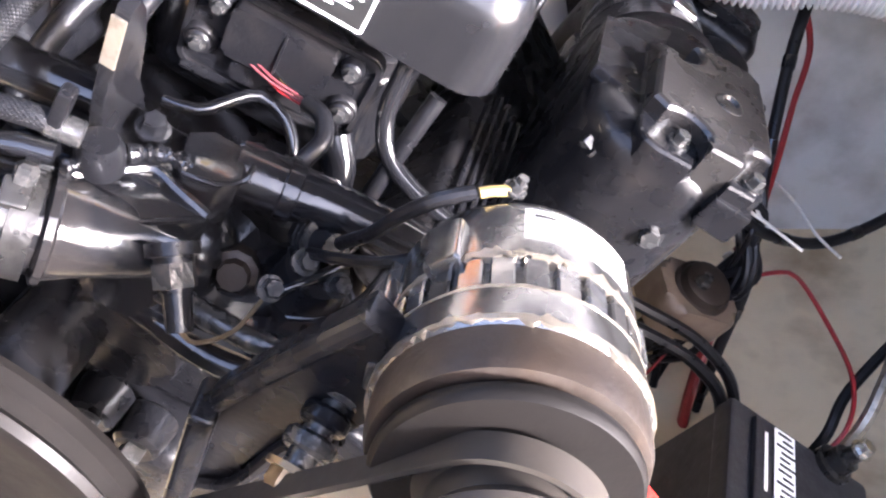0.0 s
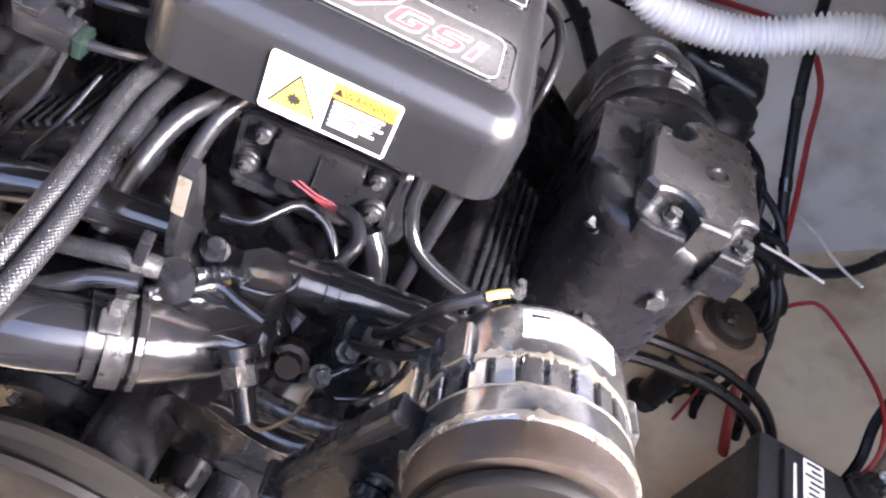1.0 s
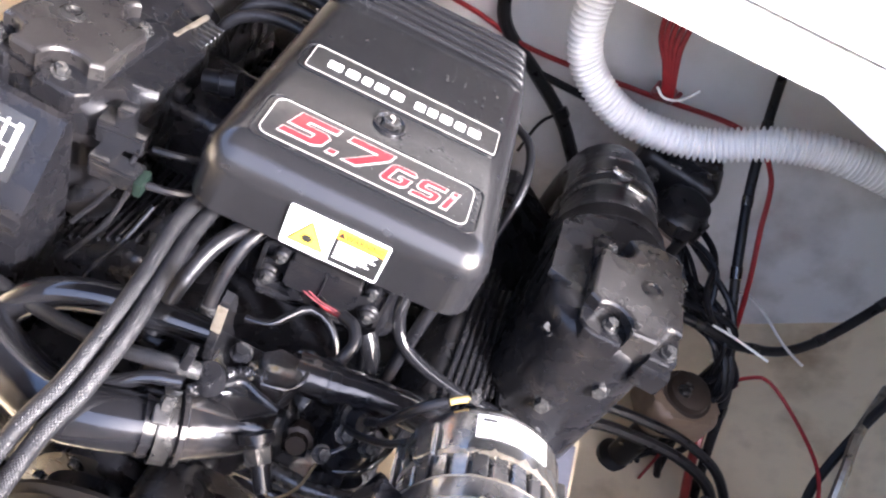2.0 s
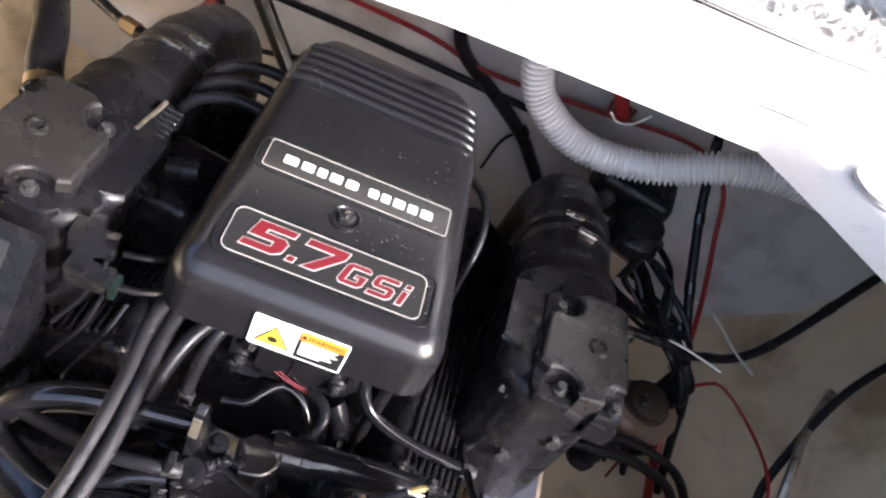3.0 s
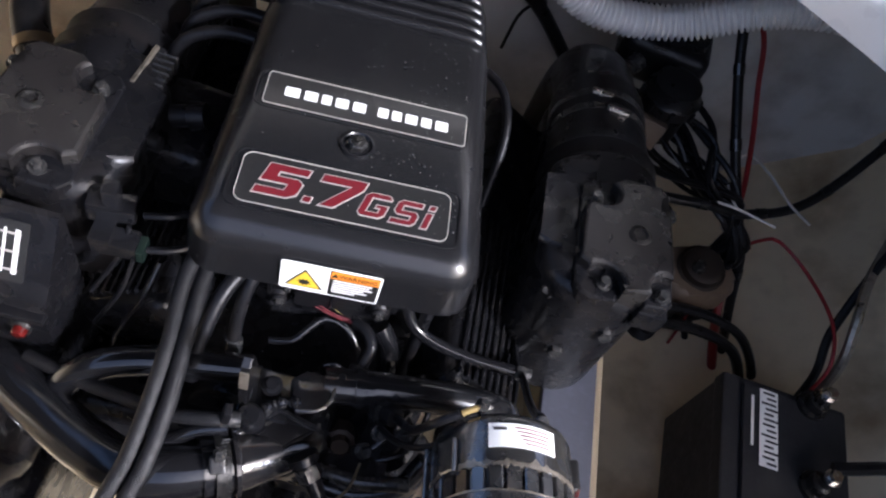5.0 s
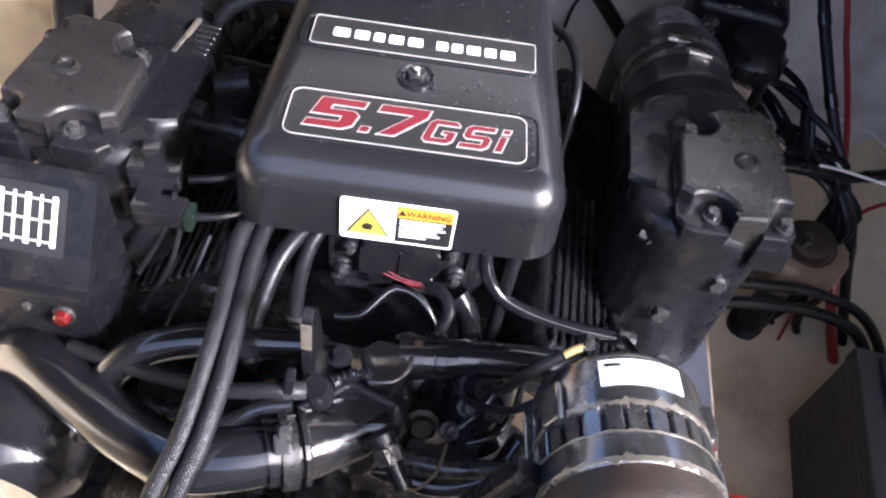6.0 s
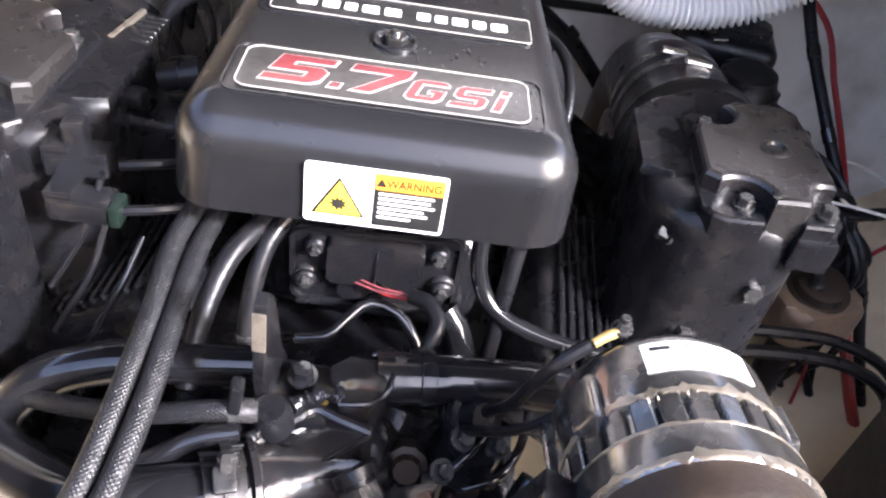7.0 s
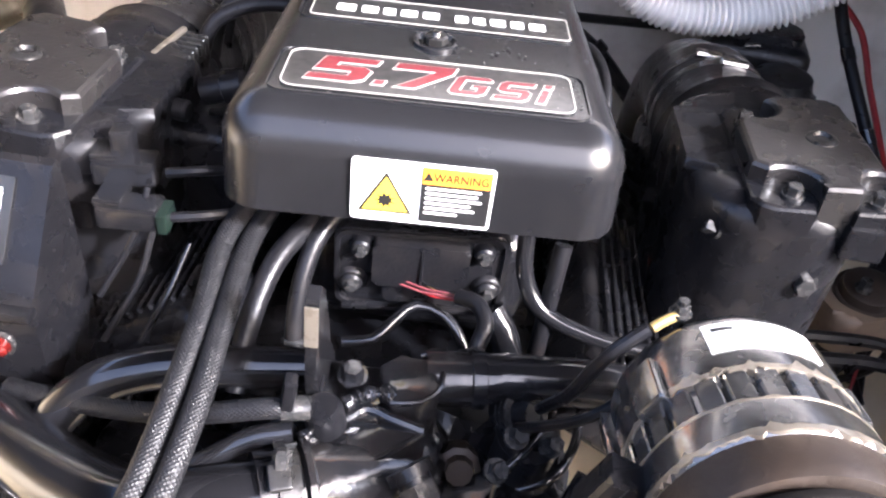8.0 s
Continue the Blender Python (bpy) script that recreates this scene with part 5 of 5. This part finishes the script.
# ---- things round the engine ----
def battery():
    m = pose(0.649, -0.089, 0.185, 0, 0, -5)
    t = thing("battery", "black battery with a white printed label strip", "battery", pose(0.649, -0.089, 0.09, 0, 0, -5))
    bm = box((0.185, 0.3, 0.17), (0, 0, 0), bevel=0.006)
    turned(m, bm.verts, bm)
    part("case", bm, M_BATT, t)
    bm = box((0.19, 0.305, 0.03), (0, 0, 0.09), bevel=0.006)
    turned(m, bm.verts, bm)
    lid = part("lid", bm, M_BATT, t)
    bm = box((0.15, 0.28, 0.008), (0.008, 0, 0.1075), bevel=0.003)
    turned(m, bm.verts, bm)
    part("raised_panel", bm, M_BATT, lid)
    lab = part("label", prism(rounded(0.027, 0.115, 0.001, 1), 0.1125, 0.1132, m @ pose(-0.03, 0.08, 0, 0, 0, 0)), M_LABEL, t, "white printed label strip")
    for k in range(14):
        part("print_bar", prism(rounded(0.014 + 0.004 * (k % 3), 0.0032, 0.0005, 1), 0.1133, 0.1137, m @ pose(-0.03, 0.08, 0, 0, 0, 0) @ pose(0.004 - 0.004 * (k % 2), -0.052 + 0.008 * k, 0)), M_INK, lab)
    part("text_bar", prism(rounded(0.004, 0.075, 0.0005, 1), 0.1125, 0.113, m @ pose(-0.054, 0.085, 0, 0, 0, 0)), M_LABEL, t)
    for y, mt in ((0.1, M_CLAMP), (-0.02, M_CLAMP)):
        p = m @ Vector((0.035, y + 0.038, 0.11))
        post = part("terminal_post", lathe(p, p + Vector((0, 0, 0.04)), [(0, 0.022), (0.2, 0.022), (0.25, 0.016), (0.6, 0.015), (0.65, 0.01), (1, 0.009)], 18), mt, t, "grey lead terminal")
        part("wing_nut", hexbolt(p + Vector((0, 0, 0.04)), (0, 0, 1), 0.009, 0.01), M_STEEL, post)


def corrugated_hose():
    pts = [(0.135, 0.51, 0.76), (0.14, 0.5, 0.68), (0.148, 0.49, 0.605), (0.178, 0.485, 0.545), (0.24, 0.48, 0.508), (0.305, 0.48, 0.5), (0.395, 0.485, 0.52), (0.485, 0.48, 0.58), (0.58, 0.475, 0.612), (0.75, 0.46, 0.62), (1.0, 0.45, 0.61)]
    t = thing("ventilation_hose", "white corrugated ventilation hose hanging across the bulkhead", "hose", pts[0])
    part("liner", tube(pts, 0.0205, 18, 0.008), M_CORR, t, smooth=60)
    # one ring for each corrugation, all on one mesh
    bm = lathe((0, 0, -0.0033), (0, 0, 0.0033), [(0, 0.02), (0.15, 0.0242), (0.35, 0.0264), (0.5, 0.0268), (0.65, 0.0264), (0.85, 0.0242), (1, 0.02)], 20, caps=False)
    first = part("rib", bm, M_CORR, t, smooth=60)
    line = smooth_line(pts, 0.008)
    inv = basis(t).inverted()
    for k in range(len(line) - 1):
        m = axes(line[k], line[k + 1])
        ob = first if k == 0 else new("rib", first.data)
        ob.parent, ob.matrix_parent_inverse, ob.matrix_basis = t, inv, m


def canister():
    t = thing("fuel_filter", "black fuel filter with a wide head on the bulkhead", "filter", (0.41, 0.5, 0.34))
    part("head", box((0.14, 0.1, 0.085), (0.405, 0.535, 0.425), (0, 0, -8), 0.02, 4), M_RUBBER, t)
    part("head_cover", prism(rounded(0.11, 0.07, 0.02), 0.0, 0.012, pose(0.405, 0.535, 0.466, 0, 0, -8), 0.004), M_CAST, t)
    part("bowl", lathe((0.425, 0.44, 0.345), (0.42, 0.435, 0.46), [(0, 0.026), (0.06, 0.036), (0.55, 0.038), (0.58, 0.045), (0.75, 0.045), (0.8, 0.04), (0.94, 0.036), (1, 0.02)], 28), M_RUBBER, t)
    for k in range(8):
        c = Vector((0.421 + 0.0455 * math.cos(k * math.pi / 4), 0.436 + 0.0455 * math.sin(k * math.pi / 4), 0.422))
        part("grip", box((0.008, 0.008, 0.018), c, (0, 0, 45 * k), 0.002), M_RUBBER, t)
    part("fitting", cyl((0.37, 0.475, 0.47), (0.39, 0.477, 0.472), 0.003, segs=10), M_BOLT, t)
    part("port", lathe((0.36, 0.475, 0.44), (0.33, 0.44, 0.43), [(0, 0.014), (0.5, 0.014), (0.55, 0.01), (1, 0.009)], 14), M_BOLT, t)
    part("bracket", box((0.1, 0.02, 0.045), (0.375, 0.4, 0.385), (-15, 5, -14), 0.004), M_STAINED, t, "pale stained bracket plate")


def wire_run(name, pts, r, material, label, group="loose wires"):
    bm = tube(pts, r, 8)
    return single(name, bm, material, label, "wire", group)


def cable_loom(pts, r, label):
    """A sheathed loom with bands of tape."""
    t = thing("cable_loom", label, "wire", pts[0], "loose wires")
    part("sheath", tube(pts, r, 12), M_RUBBER, t)
    line = smooth_line(pts, 0.008)
    for k in range(6, len(line) - 3, 14):
        part("tape_band", cyl(line[k], line[k + 2], r + 0.0012, segs=14), M_HOSE, t)


def zip_tie(pts, label="white cable tie with a loose tail"):
    return single("cable_tie", tube(pts, 0.0022, 6, 0.005), M_TIE, label, "cable tie", "cable ties")


battery()
corrugated_hose()
canister()

# wiring loom at the hull side
cable_loom([(0.44, 0.66, 0.82), (0.45, 0.64, 0.68), (0.49, 0.52, 0.52), (0.53, 0.42, 0.42), (0.57, 0.35, 0.345), (0.6, 0.33, 0.3), (0.63, 0.31, 0.25), (0.66, 0.27, 0.16), (0.7, 0.2, 0.05), (0.74, 0.12, 0.0)], 0.008, "thick black cable loom hanging at the hull side")
cable_loom([(0.34, 0.3, 0.36), (0.42, 0.3, 0.35), (0.52, 0.315, 0.345), (0.6, 0.335, 0.33), (0.7, 0.38, 0.36), (0.82, 0.5, 0.5), (0.95, 0.64, 0.6)], 0.008, "black cable loom behind the manifold")
wire_run("cable", [(0.76, 0.1, 0.1), (0.748, 0.13, 0.24), (0.75, 0.19, 0.3), (0.8, 0.3, 0.42), (0.88, 0.38, 0.52)], 0.007, M_RUBBER, "black cable along the hull side")
wire_run("cable", [(0.3, 0.1, 0.2), (0.42, 0.148, 0.222), (0.5, 0.165, 0.222), (0.58, 0.175, 0.212), (0.65, 0.175, 0.18), (0.7, 0.16, 0.11), (0.72, 0.14, 0.04)], 0.009, M_RUBBER, "thick black cable across the stringer")
wire_run("cable", [(0.3, 0.13, 0.21), (0.42, 0.172, 0.236), (0.5, 0.188, 0.236), (0.58, 0.2, 0.224), (0.66, 0.2, 0.19), (0.72, 0.18, 0.12), (0.74, 0.16, 0.05)], 0.008, M_RUBBER, "thick black cable across the stringer")
wire_run("cable", [(0.69, -0.06, 0.335), (0.74, -0.05, 0.345), (0.82, -0.02, 0.33), (0.9, 0.06, 0.34)], 0.009, M_RUBBER, "black battery cable from the terminal")
wire_run("cable", [(0.775, 0.1, 0.12), (0.765, 0.13, 0.27), (0.762, 0.18, 0.33), (0.77, 0.24, 0.36), (0.8, 0.32, 0.4)], 0.008, M_WORN, "grey armoured cable by the battery")
wire_run("red_wire", [(0.64, 0.325, 0.265), (0.628, 0.33, 0.238), (0.612, 0.3, 0.18), (0.6, 0.25, 0.1), (0.595, 0.22, 0.01)], 0.0026, M_REDW, "loose red wire hanging by the battery")
wire_run("red_wire", [(0.625, 0.32, 0.27), (0.64, 0.32, 0.295), (0.662, 0.313, 0.312), (0.71, 0.265, 0.308), (0.742, 0.19, 0.306), (0.748, 0.13, 0.28), (0.74, 0.1, 0.22)], 0.003, M_REDW, "loose red wire hanging by the battery")
wire_run("red_cable", [(0.63, 0.32, 0.22), (0.635, 0.27, 0.17), (0.66, 0.21, 0.1), (0.7, 0.14, 0.02)], 0.008, M_REDW, "thick red battery cable")
for k in range(5):
    wire_run("red_wire", [(0.24 + 0.011 * k, 0.58, 0.76), (0.255 + 0.01 * k, 0.57, 0.62), (0.29 + 0.005 * k, 0.56, 0.57), (0.312 + 0.004 * k, 0.56, 0.532), (0.31 + 0.008 * k, 0.6, 0.5), (0.32 + 0.01 * k, 0.65, 0.5)], 0.0045, M_REDW, "red wire in a bundle tied on the bulkhead", "red wire bundle")
wire_run("red_wire", [(-0.7, 0.64, 0.42), (-0.4, 0.64, 0.44), (-0.05, 0.638, 0.46), (0.1, 0.633, 0.45), (0.3, 0.628, 0.48), (0.47, 0.608, 0.515), (0.55, 0.59, 0.48), (0.58, 0.53, 0.41), (0.6, 0.46, 0.35), (0.6, 0.38, 0.31), (0.59, 0.34, 0.28)], 0.0045, M_REDW, "red wire bundle along the bulkhead")
wire_run("red_wire", [(-0.38, 0.633, 0.34), (-0.42, 0.628, 0.27), (-0.46, 0.623, 0.2)], 0.014, M_REDW, "red wire bundle tied on the bulkhead")
# bundle of thin black wires gathered by the tie
rng = random.Random(5)
for k in range(14):
    def j(s):
        return rng.uniform(-s, s)
    wire_run("black_wire", [(0.42 + j(0.05), 0.5 + j(0.04), 0.36 + j(0.06)), (0.47 + j(0.04), 0.42 + j(0.03), 0.35 + j(0.05)), (0.535 + j(0.025), 0.35 + j(0.02), 0.34 + j(0.03)), (0.575 + j(0.012), 0.325 + j(0.01), 0.32 + j(0.012)), (0.605 + j(0.025), 0.31 + j(0.02), 0.26 + j(0.03)), (0.61 + j(0.05), 0.29 + j(0.04), 0.17 + j(0.03)), (0.6 + j(0.07), 0.27 + j(0.05), 0.02)], rng.uniform(0.003, 0.0065), M_RUBBER, "thin black wire in a tied bundle at the hull", "tied black wires")
zip_tie([(0.3, 0.552, 0.535), (0.318, 0.548, 0.526), (0.342, 0.55, 0.535), (0.36, 0.555, 0.56)])
zip_tie([(0.535, 0.322, 0.35), (0.565, 0.318, 0.352), (0.595, 0.309, 0.354), (0.626, 0.299, 0.356)])
zip_tie([(0.565, 0.318, 0.352), (0.556, 0.35, 0.35), (0.559, 0.382, 0.344), (0.58, 0.435, 0.335), (0.608, 0.46, 0.335), (0.628, 0.415, 0.35), (0.655, 0.352, 0.358), (0.674, 0.31, 0.371)])
single("cable_marker", box((0.022, 0.012, 0.012), (0.611, 0.366, 0.248), (20, 10, -30), 0.002), M_TIE, "small white cable marker", "cable marker")

# cables on the bulkhead
wire_run("bulkhead_cable", [(0.0, 0.64, 0.8), (0.005, 0.64, 0.62), (0.02, 0.64, 0.52), (0.05, 0.638, 0.46), (0.13, 0.633, 0.415), (0.205, 0.628, 0.368), (0.25, 0.623, 0.325), (0.3, 0.618, 0.27)], 0.012, M_RUBBER, "black cable clipped to the bulkhead", "bulkhead cables")
wire_run("bulkhead_cable", [(-0.75, 0.645, 0.36), (-0.45, 0.645, 0.38), (-0.15, 0.643, 0.4), (0.0, 0.638, 0.41), (0.22, 0.633, 0.42), (0.4, 0.628, 0.43)], 0.007, M_RUBBER, "black cable clipped to the bulkhead", "bulkhead cables")
wire_run("bulkhead_cable", [(-0.36, 0.638, 0.45), (-0.3, 0.633, 0.37), (-0.24, 0.618, 0.3), (-0.18, 0.6, 0.24)], 0.016, M_RUBBER, "thick black cable behind the cover", "bulkhead cables")
wire_run("bulkhead_cable", [(-0.4, 0.628, 0.42), (-0.37, 0.623, 0.34), (-0.31, 0.618, 0.29), (-0.22, 0.618, 0.31), (-0.14, 0.618, 0.36)], 0.005, M_RUBBER, "thin black wire looped on the bulkhead", "bulkhead cables")
wire_run("bulkhead_cable", [(0.2, 0.628, 0.37), (0.18, 0.62, 0.34), (0.17, 0.6, 0.28)], 0.003, M_RUBBER, "thin black wire hanging on the bulkhead", "bulkhead cables")
single("cable_clip", box((0.02, 0.014, 0.02), (0.206, 0.623, 0.378), (0, 40, 0), 0.003), M_RUBBER, "small black cable clip on the bulkhead", "cable clip")


def control_cable():
    t = thing("control_cable", "black control cable with a steel end fitting", "control cable", (-0.45, 0.45, 0.35))
    part("sheath", tube([(-0.43, 0.445, 0.35), (-0.36, 0.42, 0.36), (-0.26, 0.38, 0.37), (-0.15, 0.36, 0.37)], 0.012, 14), M_RUBBER, t)
    part("hexagon", lathe((-0.46, 0.455, 0.346), (-0.43, 0.445, 0.35), [(0, 0.014), (1, 0.014)], 6), M_BRASS, t, "steel hexagon fitting")
    part("rod", tube([(-0.66, 0.53, 0.36), (-0.55, 0.49, 0.35), (-0.46, 0.455, 0.346)], 0.009, 12), M_BOLT, t)


def left_hose():
    t = thing("exhaust_hose", "thick black hose with a band at the exhaust riser", "hose", (-0.4, 0.2, 0.5))
    part("tube", tube([(-0.37, 0.1, 0.44), (-0.41, 0.16, 0.47), (-0.45, 0.24, 0.48), (-0.52, 0.34, 0.46), (-0.62, 0.4, 0.4)], 0.022, 18), M_RUBBER, t)
    part("band", lathe((-0.398, 0.14, 0.462), (-0.404, 0.15, 0.466), [(0, 0.0235), (1, 0.0235)], 20), M_BRASS, t)


control_cable()
left_hose()


def red_cap():
    t = thing("valve_handle", "bright red plastic valve handle beside the alternator", "valve handle", (0.29, -0.25, 0.46))
    part("knob", lathe((0.304, -0.262, 0.468), (0.314, -0.292, 0.488), [(0, 0.016), (0.3, 0.022), (0.8, 0.022), (1, 0.018)], 22), M_REDCAP, t)
    part("stem", cyl((0.272, -0.2, 0.44), (0.304, -0.262, 0.468), 0.007, segs=12), M_CAST, t)


red_cap()
single("side_panel", box((0.076, 0.21, 0.012), (0.337, -0.075, 0.3), (0, 6, 0), 0.003), M_GREYBOX, "blue-grey plate below the manifold", "panel")


def bilge_pump():
    t = thing("bilge_pump", "brown-stained cream bilge pump housing below the manifold", "bilge pump", (0.56, 0.268, 0.1))
    part("body", prism(rounded(0.12, 0.09, 0.025), 0.19, 0.245, pose(0.56, 0.268, 0, 0, 0, 20), 0.012, 4), M_STAINED, t)
    part("foot", lathe((0.56, 0.268, 0.03), (0.56, 0.268, 0.192), [(0, 0.035), (0.1, 0.035), (0.15, 0.022), (1, 0.022)], 20), M_RUBBER, t)
    part("cap", lathe((0.56, 0.268, 0.245), (0.558, 0.263, 0.27), [(0, 0.04), (0.3, 0.04), (0.35, 0.035), (0.8, 0.032), (1, 0.02)], 24), M_RUST, t, "dark brown cap")
    part("terminal", hexbolt((0.545, 0.253, 0.266), (0, 0, 1), 0.008, 0.012), M_BOLT, t)
    part("outlet", tube([(0.6, 0.28, 0.215), (0.62, 0.3, 0.2), (0.63, 0.34, 0.15)], 0.013, 14), M_RUBBER, t)


bilge_pump()


# no known part: black shapes added where the left bilge lies in shade
def bilge_darkener():
    t = thing("bilge_darkener", "black cylinder on a cradle, added to darken the left bilge", "heat exchanger", (-0.33, 0.0, 0.2))
    part("shell", lathe((-0.33, -0.3, 0.28), (-0.33, 0.25, 0.28), [(0, 0.06), (0.03, 0.075), (0.06, 0.08), (0.94, 0.08), (0.97, 0.075), (1, 0.06)], 32), M_ENAMEL, t)
    for y in (-0.2, 0.15):
        part("strap", lathe((-0.33, y, 0.28), (-0.33, y + 0.02, 0.28), [(0, 0.0815), (1, 0.0815)], 32), M_BOLT, t)
    part("cradle", box((0.2, 0.56, 0.24), (-0.34, -0.03, 0.13), bevel=0.01), M_CAST, t)


bilge_darkener()


def dust_specks():
    """Pale grit and drops scattered over the engine cover, thicker to one side."""
    r = random.Random(11)
    bm = bmesh.new()
    for k in range(150):
        x = 0.092 - abs(r.gauss(0, 0.05)) if k % 4 else r.uniform(-0.09, 0.09)
        p = COVER @ Vector((max(-0.095, x), r.uniform(-0.088, 0.17), 0.0012))
        s = r.uniform(0.00018, 0.00045)
        made = bmesh.ops.create_icosphere(bm, subdivisions=1, radius=s)["verts"]
        bmesh.ops.transform(bm, matrix=Matrix.Translation(p) @ Matrix.Diagonal((1, 1, 0.5, 1)), verts=made)
    single("dust_specks", bm, M_GREY, "pale grit scattered over the black engine cover", "dust", kind="stuff")


dust_specks()


def water_drops():
    """Small flat drops standing on the cover."""
    r = random.Random(23)
    bm = bmesh.new()
    for k in range(110):
        p = COVER @ Vector((min(0.1, r.gauss(0.07, 0.03)), r.uniform(-0.088, 0.17), 0.0013))
        size = r.uniform(0.0004, 0.001) if k % 3 else r.uniform(0.0009, 0.0016)
        made = bmesh.ops.create_icosphere(bm, subdivisions=2, radius=size)["verts"]
        turn = Matrix.Rotation(r.uniform(0, 3), 4, "Z")
        bmesh.ops.transform(bm, matrix=Matrix.Translation(p) @ turn @ Matrix.Diagonal((1, r.uniform(0.6, 1), 0.32, 1)), verts=made)
    single("water_drops", bm, M_INK, "small water drops standing on the black engine cover", "water", kind="stuff")


water_drops()
